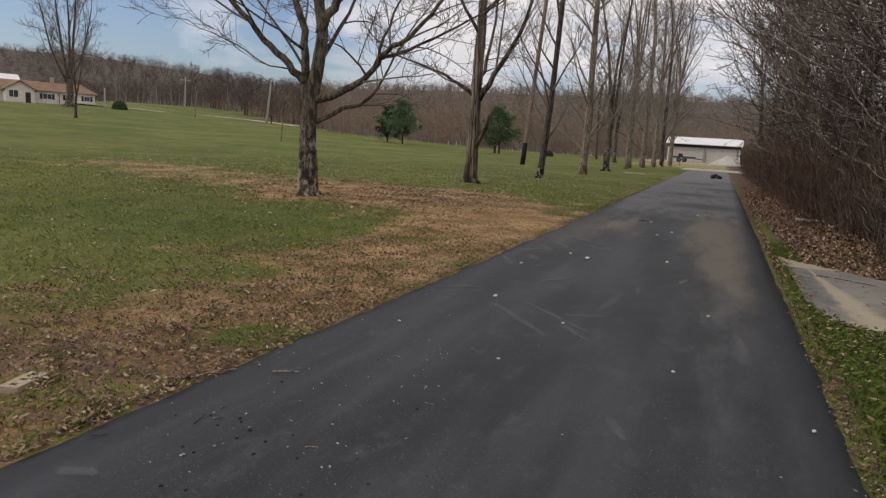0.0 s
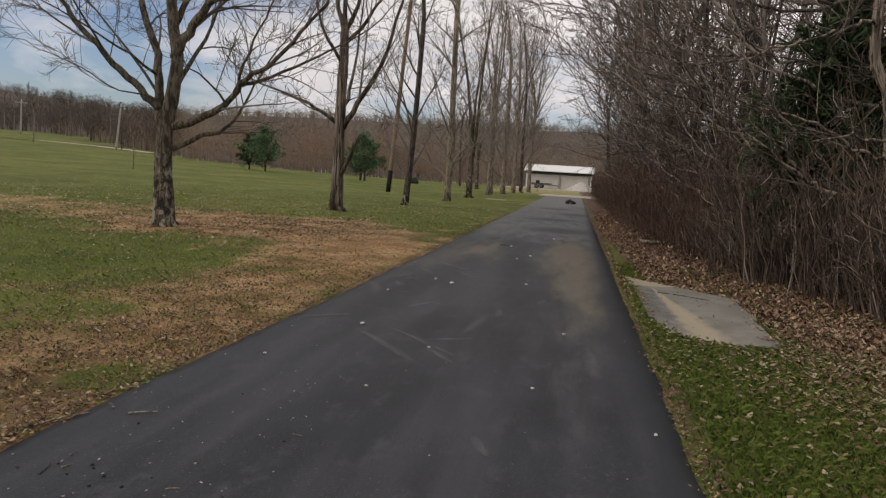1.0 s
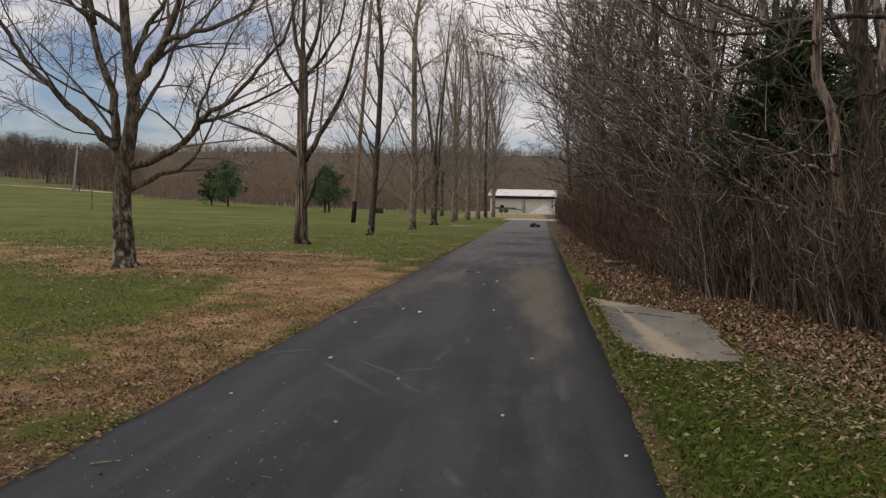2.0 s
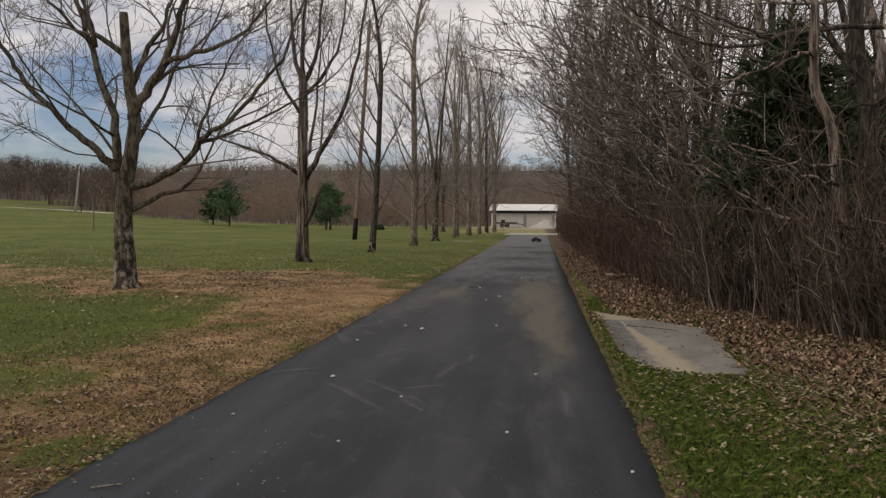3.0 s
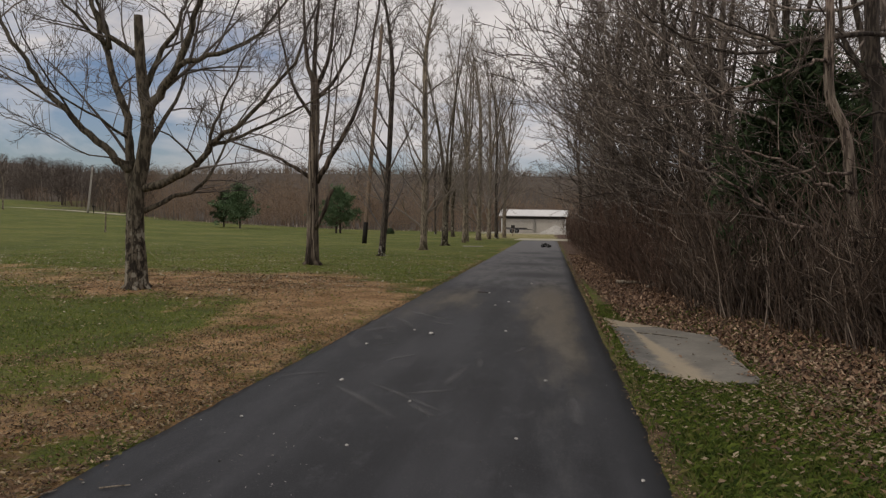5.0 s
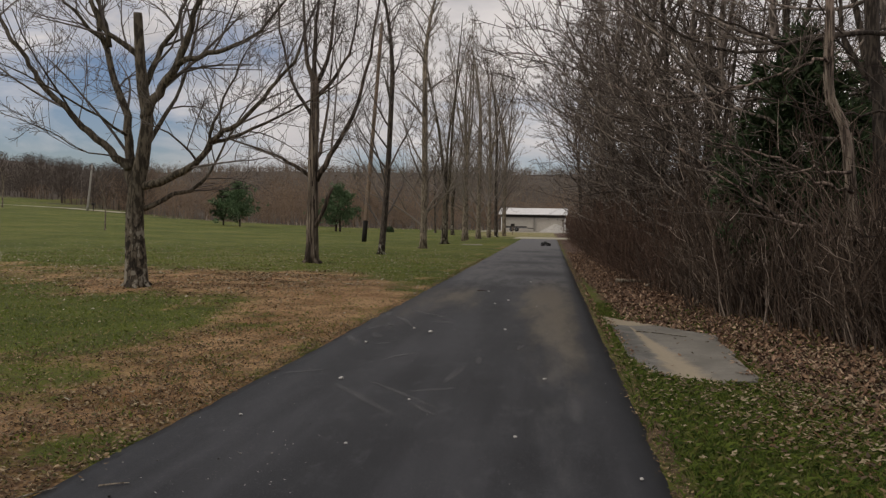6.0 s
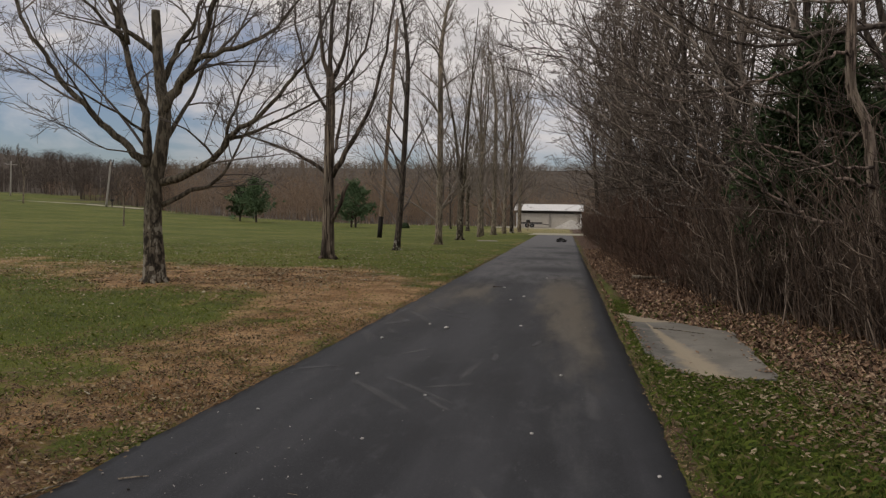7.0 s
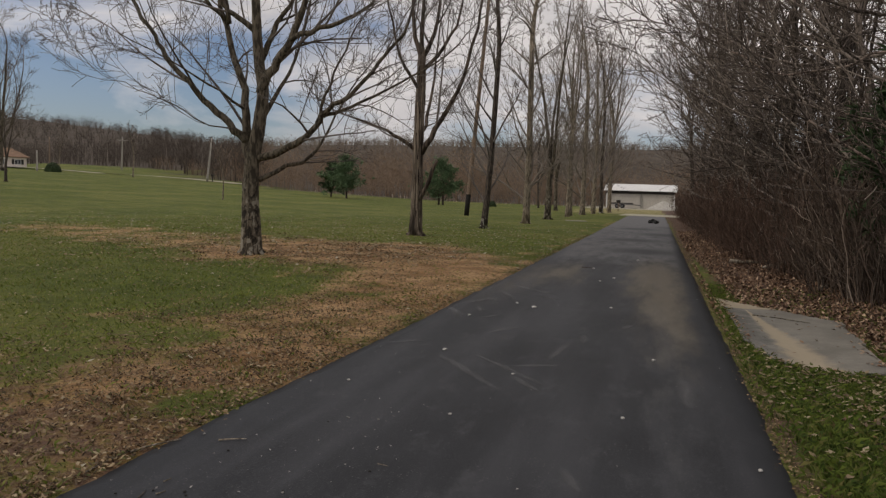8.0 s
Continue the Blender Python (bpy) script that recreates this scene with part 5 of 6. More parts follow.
lane.add(both, [(k * n + i, k * n + i + 1, (k + 1) * n + i + 1, (k + 1) * n + i) for i in range(n - 1) for k in (0, 1)])
tagged(part("lane", lane, PALE_CONCRETE), "pale gravel lane crossing the meadow to the house", "lane", kind="structure")


# ---- poles ----
def pole(name, x, y, height, r, lean_deg, wood, label, tar=0.0, arm=0.0, rz=0.0):
    root = new(name)
    s = Shell()
    n = 9
    s.tube([(0, 0, height * i / (n - 1) - (0.1 if i == 0 else 0)) for i in range(n)], np.linspace(r, r * 0.72, n), 12, cap=True)
    part("shaft", s, wood, root)
    if tar:
        s = Shell()
        s.tube([(0, 0, -0.1), (0, 0, tar * 0.5), (0, 0, tar - 0.02), (0, 0, tar)], [r * 1.09, r * 1.07, r * 1.05, r * 0.98], 14, cap=True)
        part("tarred_base", s, TAR, root, "black tarred foot of the pole")
    if arm:
        s = Shell()
        s.box(-arm / 2, -0.06, height - 0.75, arm / 2, 0.06, height - 0.6)
        beam = part("crossarm", bevelled(s, 0.012, wood, "crossarm", 1), None, root)
        for k in (-0.45, 0.0, 0.45):
            s = Shell()
            s.tube([(k * arm, 0, height - 0.62), (k * arm, 0, height - 0.5), (k * arm, 0, height - 0.42)], [0.03, 0.055, 0.03], 8, cap=True)
            part("insulator", s, POLE_GREY, beam)
    root.matrix_basis = stand(x, y) @ pose(0, 0, 0, 0, lean_deg, 0) @ pose(0, 0, 0, 0, 0, rz)
    return tagged(root, label, "pole")


pole("utility_pole", -11.6, 42.0, 13.5, 0.14, 4.2, POLE_WOOD, "leaning brown wooden pole with a black tarred foot", tar=1.35)
pole("utility_pole", -72.0, 99.0, 7.2, 0.17, 7.0, POLE_GREY, "leaning pale grey wooden pole beside the lane")
pole("utility_pole", -115.0, 127.5, 7.2, 0.16, 2.0, POLE_GREY, "pale wooden pole with a crossarm", arm=2.2, rz=40)
pole("fence_post", -95.7, 87.7, 3.3, 0.15, 0.0, POLE_GREY, "short pale wooden post by the house lane")
pole("utility_pole", -94.5, 89.0, 5.6, 0.11, 0.0, POLE_WOOD, "slim brown wooden pole behind a clipped bush")
post = new("mailbox")
s = Shell()
s.box(-0.06, -0.06, -0.1, 0.06, 0.06, 1.0)
part("post", bevelled(s, 0.01, DARK_TRIM, "post", 1), None, post)
s = Shell()
s.tube([(0, -0.3, 1.15), (0, 0.3, 1.15)], [0.16, 0.16], 12, cap=True)
part("box", s, DARK_TRIM, post)
post.matrix_basis = stand(-70.6, 98.5)
tagged(post, "dark mailbox on a post beside the lane", "mailbox")


# ---- house on the rise ----
def hip_roof(shell, x0, y0, x1, y1, z, rise, over, thick=0.16):
    x0, y0, x1, y1 = x0 - over, y0 - over, x1 + over, y1 + over
    m = (y1 - y0) / 2
    v = [(x0, y0, z), (x1, y0, z), (x1, y1, z), (x0, y1, z), (x0 + m * 0.45, y0 + m, z + rise), (x1 - m * 0.45, y0 + m, z + rise)]
    shell.add(v + [(a, b, c - thick) for a, b, c in v[:4]],
              [(0, 1, 5, 4), (1, 2, 5), (2, 3, 4, 5), (3, 0, 4), (0, 6, 7, 1), (1, 7, 8, 2), (2, 8, 9, 3), (3, 9, 6, 0), (6, 9, 8, 7)])


def house_window(parent, x, y, z, w, h, shutters=True):
    root = Shell()
    root.box(x - w / 2 - 0.08, y - 0.06, z - 0.08, x + w / 2 + 0.08, y + 0.02, z + h + 0.08)
    win = part("window", root, WHITE_METAL, parent, smooth=False)
    g = Shell()
    g.box(x - w / 2, y - 0.075, z, x + w / 2, y - 0.055, z + h)
    part("pane", g, GLASS_DARK, win, smooth=False)
    bar = Shell()
    bar.box(x - 0.03, y - 0.09, z, x + 0.03, y - 0.07, z + h)
    part("mullion", bar, WHITE_METAL, win, smooth=False)
    if shutters:
        for sx in (-1, 1):
            k = Shell()
            c = x + sx * (w / 2 + 0.34)
            k.box(c - 0.22, y - 0.07, z - 0.05, c + 0.22, y + 0.02, z + h + 0.05)
            part("shutter", k, DARK_TRIM, win, smooth=False)


house = new("house")
s = Shell()
s.box(0, 0, -1.2, 20, 9, 2.6)
part("wall", s, HOUSE_WALL, house, smooth=False)
s = Shell()
hip_roof(s, 0, 0, 20, 9, 2.6, 1.9, 0.5)
main_roof = part("roof", s, SHINGLE, house, "brown shingled hip roof", smooth=False)
s = Shell()
s.box(3.2, -3.2, -1.2, 8.2, 0.02, 2.6)
s.add([(3.2, -3.2, 2.6), (8.2, -3.2, 2.6), (5.7, -3.2, 4.1), (3.2, 0.4, 2.6), (8.2, 0.4, 2.6), (5.7, 0.4, 4.1)], [(0, 1, 2), (5, 4, 3), (0, 2, 5, 3), (1, 4, 5, 2)])
part("wing_wall", s, HOUSE_WALL, house, "pale gabled front wing", smooth=False)
s = Shell()
for sx in (-1, 1):
    e, r = 5.7 + sx * 3.0, 5.7
    s.add([(e, -3.7, 2.36), (r, -3.7, 4.22), (r, 4.5, 4.22), (e, 4.5, 2.36), (e, -3.7, 2.2), (r, -3.7, 4.06), (r, 4.5, 4.06), (e, 4.5, 2.2)],
          [(0, 1, 2, 3) if sx < 0 else (3, 2, 1, 0), (4, 7, 6, 5), (0, 4, 5, 1), (0, 3, 7, 4), (2, 6, 7, 3)])
part("wing_roof", s, SHINGLE, house, smooth=False)
for x, y, z, w, h, sh in ((4.6, -3.2, 0.9, 1.5, 1.3, False), (11.0, 0, 1.0, 1.5, 1.0, True), (15.2, 0, 1.0, 1.5, 1.0, True), (18.4, 0, 1.1, 1.0, 0.9, True), (1.4, 0, 0.9, 1.2, 1.3, True)):
    house_window(house, x, y, z, w, h, sh)
s = Shell()
s.box(6.6, -3.27, -0.2, 7.5, -3.18, 1.95)
part("door", s, DARK_TRIM, house, smooth=False)
s = Shell()
s.box(12.6, 4.6, 3.6, 13.3, 5.3, 5.6)
part("chimney", s, BRICK, main_roof, smooth=False)
s = Shell()
s.box(13.1, -0.12, -0.6, 13.2, -0.02, 2.5)
part("downpipe", s, DARK_TRIM, house, smooth=False)
house.matrix_basis = Matrix.Translation((-134.5, 94.5, 3.2)) @ pose(0, 0, 0, 0, 0, 62)
tagged(house, "pale single-storey house with a brown shingled roof", "house")

barn = new("outbuilding")
s = Shell()
s.box(0, 0, -0.8, 8, 6, 3.2)
part("wall", s, HOUSE_WALL, barn, smooth=False)
s = Shell()
s.add([(-0.4, -0.4, 3.1), (8.4, -0.4, 3.1), (8.4, 3, 4.6), (-0.4, 3, 4.6), (-0.4, 6.4, 3.1), (8.4, 6.4, 3.1)], [(0, 1, 2, 3), (3, 2, 5, 4), (0, 3, 4), (1, 5, 2)])
part("roof", s, WHITE_METAL, barn, smooth=False)
barn.matrix_basis = Matrix.Translation((-145.1, 100.1, 4.6)) @ pose(0, 0, 0, 0, 0, 62)
tagged(barn, "pale outbuilding with a white metal roof behind the house", "outbuilding")


def round_bush(x, y, r, h, label):
    rng = np.random.default_rng(7)
    root = new("bush")
    stem, leaf = Shell(), Shell()
    for i in range(14):
        a = rng.uniform(0, 6.28)
        stem.tube([(0, 0, -0.1), (math.cos(a) * r * 0.4, math.sin(a) * r * 0.4, h * 0.5), (math.cos(a) * r * 0.7, math.sin(a) * r * 0.7, h * 0.75)], (0.05, 0.04, 0.02), 4)
    n = 2600
    d = rng.normal(0, 1, (n, 3))
    d /= np.linalg.norm(d, axis=1, keepdims=True)
    d[:, 2] = np.abs(d[:, 2])
    p = d * rng.uniform(0.75, 1.02, (n, 1)) * (r, r, h)
    t = np.cross(d, rng.normal(0, 1, (n, 3)))
    t /= np.linalg.norm(t, axis=1, keepdims=True)
    w = np.cross(d, t)
    v = np.stack([p - t * 0.12, p + w * 0.09, p + t * 0.12 + d * 0.1], 1).reshape(-1, 3)
    leaf.add(v, [(3 * i, 3 * i + 1, 3 * i + 2) for i in range(n)])
    part("stems", stem, BARK_DARK, root)
    part("leaves", leaf, NEEDLE_DARK, root, smooth=False)
    root.matrix_basis = stand(x, y)
    tagged(root, label, "bush")


round_bush(-90.9, 86.2, 1.15, 1.45, "dark round clipped bush beside the lane")
round_bush(-16.7, 70.3, 0.42, 0.55, "small dark bush at the far side of the meadow")

# ---- the open shed at the end of the drive ----
SHED_Y, SX0, SX1 = 99.0, -7.3, 1.75
shed = new("shed")
s = Shell()
s.box(SX0, SHED_Y + 6.8, -0.2, SX1, SHED_Y + 7.0, 2.3)
part("back_wall", s, INTERIOR, shed, smooth=False)
for x in (SX0, SX1 - 0.15):
    s = Shell()
    s.box(x, SHED_Y, -0.2, x + 0.15, SHED_Y + 6.8, 2.35)
    part("side_wall", s, WHITE_METAL, shed, smooth=False)
for x in (SX0 + 0.17, -2.7, SX1 - 0.36):
    s = Shell()
    s.box(x, SHED_Y - 0.02, -0.2, x + 0.2, SHED_Y + 0.2, 2.05)
    part("post", s, INTERIOR, shed, smooth=False)
# Board under the roof edge, coloured dark for the shadow of the eave.
s = Shell()
s.box(SX0, SHED_Y - 0.06, 2.0, SX1, SHED_Y + 0.1, 2.36)
part("eave_shade_fascia", s, DARK_TRIM, shed, smooth=False)
s = Shell()
for a, b in ((SHED_Y - 0.5, SHED_Y + 3.5), (SHED_Y + 7.5, SHED_Y + 3.5)):
    s.add([(SX0 - 0.3, a, 2.33), (SX1 + 0.3, a, 2.33), (SX1 + 0.3, b, 3.25), (SX0 - 0.3, b, 3.25),
           (SX0 - 0.3, a, 2.41), (SX1 + 0.3, a, 2.41), (SX1 + 0.3, b, 3.33), (SX0 - 0.3, b, 3.33)],
          [(4, 5, 6, 7), (3, 2, 1, 0), (0, 1, 5, 4), (1, 2, 6, 5), (3, 0, 4, 7)])
shed_roof = part("roof", s, WHITE_METAL, shed, "white ribbed sheet metal roof", smooth=False)
for i in range(21):
    x = SX0 - 0.25 + i * (SX1 - SX0 + 0.5) / 20
    s = Shell()
    s.tube([(x, SHED_Y - 0.5, 2.42), (x, SHED_Y + 3.5, 3.34)], [0.022, 0.022], 4)
    part("roof_rib", s, WHITE_METAL, shed_roof)
for x0, x1 in ((SX0 + 0.4, -2.75), (-2.45, SX1 - 0.4)):
    s = Shell()
    s.box(x0, SHED_Y + 0.12, -0.05, x1, SHED_Y + 0.2, 1.95)
    door = part("bay_door", s, CREAM, shed, "pale panelled door set back in the bay", smooth=False)
    for k in range(4):
        s = Shell()
        s.box(x0 + 0.05, SHED_Y + 0.09, 0.02 + k * 0.48, x1 - 0.05, SHED_Y + 0.122, 0.45 + k * 0.48)
        part("panel", s, CREAM, door, smooth=False)
tagged(shed, "open-fronted shed with a white metal roof and pale doors", "shed")

trailer = new("trailer")
s = Shell()
s.box(-1.9, -0.85, 0.55, 1.9, 0.85, 0.7)
part("deck", bevelled(s, 0.03, CAR_GREY, "deck", 1), None, trailer, "grey flat deck")
for y in (-0.85, 0.85):
    s = Shell()
    s.box(-1.9, y - 0.03, 0.72, 1.9, y + 0.03, 0.86)
    part("side_rail", s, DARK_TRIM, trailer, smooth=False)
s = Shell()
s.tube([(1.9, 0, 0.6), (3.0, 0, 0.5)], [0.06, 0.05], 6, cap=True)
part("drawbar", s, DARK_TRIM, trailer)
for x in (-0.5, 0.3):
    for y in (-0.95, 0.95):
        s = Shell()
        s.tube([(x, y - 0.1, 0.33), (x, y - 0.06, 0.33), (x, y + 0.06, 0.33), (x, y + 0.1, 0.33)], [0.27, 0.33, 0.33, 0.27], 18, cap=True)
        w = part("wheel", s, RUBBER, trailer)
        s = Shell()
        s.tube([(x, y - 0.11, 0.33), (x, y + 0.11, 0.33)], [0.17, 0.17], 14, cap=True)
        part("rim", s, CAR_GREY, w)
trailer.matrix_basis = Matrix.Translation((-5.2, SHED_Y - 2.2, float(land(-5.2, SHED_Y - 2.2)))) @ Matrix.Diagonal((0.85, 0.85, 0.85, 1))
tagged(trailer, "grey flat-deck trailer parked before the shed", "trailer")

rng = np.random.default_rng(14)
heap = Shell()
n_a, n_r = 36, 12
pts = [(0, 0, 1.15)]
for i in range(1, n_r + 1):
    for j in range(n_a):
        a, r = j * 2 * math.pi / n_a, i / n_r
        jit = 1 + 0.12 * math.sin(3 * a + 1) + 0.06 * math.sin(7 * a)
        pts.append((2.3 * r * jit * math.cos(a), 1.6 * r * jit * math.sin(a), 1.15 * (1 - r) ** 0.9 + rng.normal(0, 0.025) - 0.1 * r))
heap.add(pts, [(0, 1 + j, 1 + (j + 1) % n_a) for j in range(n_a)] + [(1 + i * n_a + j, 1 + (i + 1) * n_a + j, 1 + (i + 1) * n_a + (j + 1) % n_a, 1 + i * n_a + (j + 1) % n_a)
                                                                   for i in range(n_r - 1) for j in range(n_a)])
pile = part("gravel_heap", heap, GRAVEL_PILE)
pile.matrix_basis = Matrix.Translation((0.3, SHED_Y - 4.5, float(land(0.3, SHED_Y - 4.5))))
tagged(pile, "heap of pale gravel before the shed", "gravel heap")
sign = new("marker_post")
s = Shell()
s.tube([(0, 0, -0.1), (0, 0, 0.9)], [0.035, 0.03], 8, cap=True)
part("stake", s, POLE_WOOD, sign)
s = Shell()
s.box(-0.2, -0.03, 0.9, 0.2, 0.03, 1.2)
part("board", bevelled(s, 0.008, DARK_TRIM, "board", 1), None, sign)
sign.matrix_basis = stand(-4.1, 72.0)
tagged(sign, "small dark board on a stake in the grass", "marker post")


# ---- concrete slab beside the drive ----
slab_line = [(0.80, 11.2), (1.25, 10.65), (1.7, 10.0), (2.08, 9.45), (2.06, 8.6), (2.0, 7.7), (1.97, 6.92), (1.6, 6.85), (1.25, 6.86), (1.02, 7.15), (0.88, 7.7), (0.85, 8.7), (0.84, 9.8)]
def slab_height(x, y):
    """The slab dips towards a fold that runs along it."""
    fold = 1.05 + (10.9 - y) * 0.08
    return 0.006 + np.where(x > fold, 0.05, 0.055) * np.abs(x - fold) - 0.02 * ease(y, 8.5, 6.9)


su, sv = np.meshgrid(np.arange(0.70, 2.2, 0.05), np.arange(6.75, 11.35, 0.05))
cells = inside(su + 0.025, sv + 0.025, slab_line, 0.03) > 0.5
bm = bmesh.new()
held = {}
for j, i in np.argwhere(cells):
    corner = []
    for cj, ci in ((j, i), (j, i + 1), (j + 1, i + 1), (j + 1, i)):
        if (cj, ci) not in held:
            px, py = 0.70 + 0.05 * ci, 6.75 + 0.05 * cj
            held[cj, ci] = bm.verts.new((px + rng.normal(0, 0.006), py + rng.normal(0, 0.006), float(slab_height(px, py))))
        corner.append(held[cj, ci])
    bm.faces.new(corner)
out = bmesh.ops.extrude_face_region(bm, geom=bm.faces[:])
for v in out["geom"]:
    if isinstance(v, bmesh.types.BMVert):
        v.co.z -= 0.11
bmesh.ops.recalc_face_normals(bm, faces=bm.faces[:])
bmesh.ops.smooth_vert(bm, verts=[v for v in bm.verts if any(len(e.link_faces) == 2 and e.calc_face_angle(0) > 1.0 for e in v.link_edges)], factor=0.5, use_axis_x=True, use_axis_y=True)
slab_mesh = bpy.data.meshes.new("concrete_slab")
bm.to_mesh(slab_mesh)
bm.free()
slab_mesh.materials.append(SLAB)
tagged(new("concrete_slab", slab_mesh), "weathered grey concrete slab with sand washed across it", "slab")
# ---- model truck on the drive ----
truck = new("model_truck")
s = Shell()
s.box(-0.085, -0.20, 0.075, 0.085, 0.20, 0.12)
part("chassis", bevelled(s, 0.012, CAR_GREY, "chassis"), None, truck)
bm = bmesh.new()
sections = [(-0.26, 0.10, 0.125, 0.16), (-0.20, 0.115, 0.12, 0.19), (-0.09, 0.12, 0.12, 0.20), (-0.03, 0.10, 0.12, 0.265), (0.08, 0.10, 0.12, 0.265), (0.13, 0.115, 0.12, 0.205), (0.25, 0.11, 0.12, 0.18)]
loops = []
for y, w, z0, z1 in sections:
    loops.append([bm.verts.new(c) for c in ((-w, y, z0), (w, y, z0), (w, y, (z0 + z1) / 2), (w * 0.8, y, z1), (-w * 0.8, y, z1), (-w, y, (z0 + z1) / 2))])
for a, b in zip(loops, loops[1:]):
    for j in range(6):
        bm.faces.new((a[j], a[(j + 1) % 6], b[(j + 1) % 6], b[j]))
bm.faces.new(loops[0])
bm.faces.new(list(reversed(loops[-1])))
bmesh.ops.recalc_face_normals(bm, faces=bm.faces[:])
bmesh.ops.bevel(bm, geom=bm.edges[:], offset=0.008, segments=2, affect="EDGES")
shell_mesh = bpy.data.meshes.new("body")
bm.to_mesh(shell_mesh)
bm.free()
shell_mesh.materials.append(CAR_BODY)
body = part("body", shell_mesh, None, truck, "black moulded truck shell")
s = Shell()
s.box(-0.075, -0.02, 0.2655, 0.075, 0.07, 0.272)
part("roof_panel", s, CAR_GREY, body, smooth=False)
for x in (-1, 1):
    s = Shell()
    s.tube([(x * 0.07, -0.262, 0.15), (x * 0.07, -0.275, 0.15)], [0.018, 0.015], 10, cap=True)
    part("headlight", s, WHITE_STONE, body)
    for y in (-0.17, 0.17):
        s = Shell()
        c = x * 0.165
        s.tube([(c - 0.05, y, 0.085), (c - 0.038, y, 0.085), (c + 0.038, y, 0.085), (c + 0.05, y, 0.085)], [0.065, 0.085, 0.085, 0.065], 20, cap=True)
        for k in range(14):
            a = k * 2 * math.pi / 14
            cy, cz = y + 0.086 * math.cos(a), 0.085 + 0.086 * math.sin(a)
            s.box(c - 0.036, cy - 0.007, cz - 0.006, c + 0.036, cy + 0.007, cz + 0.006)
        wheel = part("wheel", s, RUBBER, truck)
        s = Shell()
        s.tube([(c - 0.053, y, 0.085), (c + 0.053, y, 0.085)], [0.042, 0.042], 12, cap=True)
        part("rim", s, CAR_GREY, wheel)
s = Shell()
s.box(-0.11, 0.235, 0.23, 0.11, 0.275, 0.238)
for x in (-0.08, 0.08):
    s.box(x - 0.006, 0.235, 0.17, x + 0.006, 0.25, 0.23)
part("rear_wing", s, CAR_BODY, truck, smooth=False)
truck.matrix_basis = Matrix.Translation((-0.4, 42.4, -0.002)) @ pose(0, 0, 0, 0, 0, 72)
tagged(truck, "black radio-controlled model truck standing on the asphalt", "toy truck")

# ---- perforated brick in the dirt ----
bm = bmesh.new()
L, W, HGT = 0.30, 0.10, 0.055
xs_, ys_ = [-L / 2, -0.115, -0.075, -0.02, 0.02, 0.075, 0.115, L / 2], [-W / 2, -0.018, 0.018, W / 2]
grid = {(i, j, k): bm.verts.new((x, y, z)) for i, x in enumerate(xs_) for j, y in enumerate(ys_) for k, z in enumerate((0.0, HGT))}
for i in range(7):
    for j in range(3):
        hole = j == 1 and i in (1, 3, 5)
        if not hole:
            bm.faces.new([grid[q] for q in ((i, j, 1), (i + 1, j, 1), (i + 1, j + 1, 1), (i, j + 1, 1))])
        else:
            q = [(i, j), (i + 1, j), (i + 1, j + 1), (i, j + 1)]
            for a, b in zip(q, q[1:] + q[:1]):
                bm.faces.new([grid[(*a, 1)], grid[(*a, 0)], grid[(*b, 0)], grid[(*b, 1)]])
            bm.faces.new([grid[(*c, 0)] for c in q])
rim = [(i, 0) for i in range(8)] + [(7, j) for j in range(1, 4)] + [(i, 3) for i in range(6, -1, -1)] + [(0, j) for j in (2, 1)]
for a, b in zip(rim, rim[1:] + rim[:1]):
    bm.faces.new([grid[(*a, 0)], grid[(*b, 0)], grid[(*b, 1)], grid[(*a, 1)]])
bmesh.ops.recalc_face_normals(bm, faces=bm.faces[:])
brick_mesh = bpy.data.meshes.new("loose_brick")
bm.to_mesh(brick_mesh)
bm.free()
brick_mesh.materials.append(BRICK)
loose = tagged(new("loose_brick", brick_mesh), "buff brick with three holes lying in dead grass", "brick")
loose.matrix_basis = Matrix.Translation((-3.49, 2.62, float(land(-3.49, 2.62)) - 0.028)) @ pose(0, 0, 0, 3, 4, 112)

# ---- a board in the grass ----
s = Shell()
s.box(-0.6, -0.11, 0.0, 0.6, 0.11, 0.045)
plank = part("plank", bevelled(s, 0.008, POLE_GREY, "plank", 1), None)
plank.matrix_basis = Matrix.Translation((-4.7, 41.0, float(land(-4.7, 41.0)) + 0.02)) @ pose(0, 0, 0, 0, 0, 4)
tagged(plank, "weathered pale board lying in the grass", "plank")

# ---- sticks, stones and scuffs ----
rng = np.random.default_rng(15)


def stick(x, y, length, r, rz, material, label, rise=0.0, z=None):
    s = Shell()
    line = wander(rng, (0, 0, 0), (1, 0, rise), length, 6, 0.10, 0.0)
    line[:, 2] = np.abs(line[:, 2]) if rise else 0.0
    s.tube(line, np.linspace(r, r * 0.55, 7), 6, cap=True)
    ob = part("stick", s, material)
    ob.matrix_basis = Matrix.Translation((x, y, (float(land(x, y)) if z is None else z) + r)) @ pose(0, 0, 0, 0, 0, rz)
    return tagged(ob, label, "stick")


stick(-2.44, 3.43, 0.16, 0.006, 37, BARK_PALE, "short brown stick lying on asphalt", z=-0.004)
stick(-2.33, 2.63, 0.11, 0.004, 108, BARK_DARK, "short dark twig lying on asphalt", z=-0.006)
stick(-2.64, 2.30, 0.08, 0.004, 50, BARK_DARK, "thin twig at the edge of the asphalt", z=-0.01)
stick(-1.72, 2.67, 0.06, 0.004, 37, BARK_PALE, "short brown stick lying on asphalt", z=-0.004)
stick(-2.35, 2.85, 0.05, 0.0035, 55, BARK_PALE, "short pale twig lying on asphalt", z=-0.004)
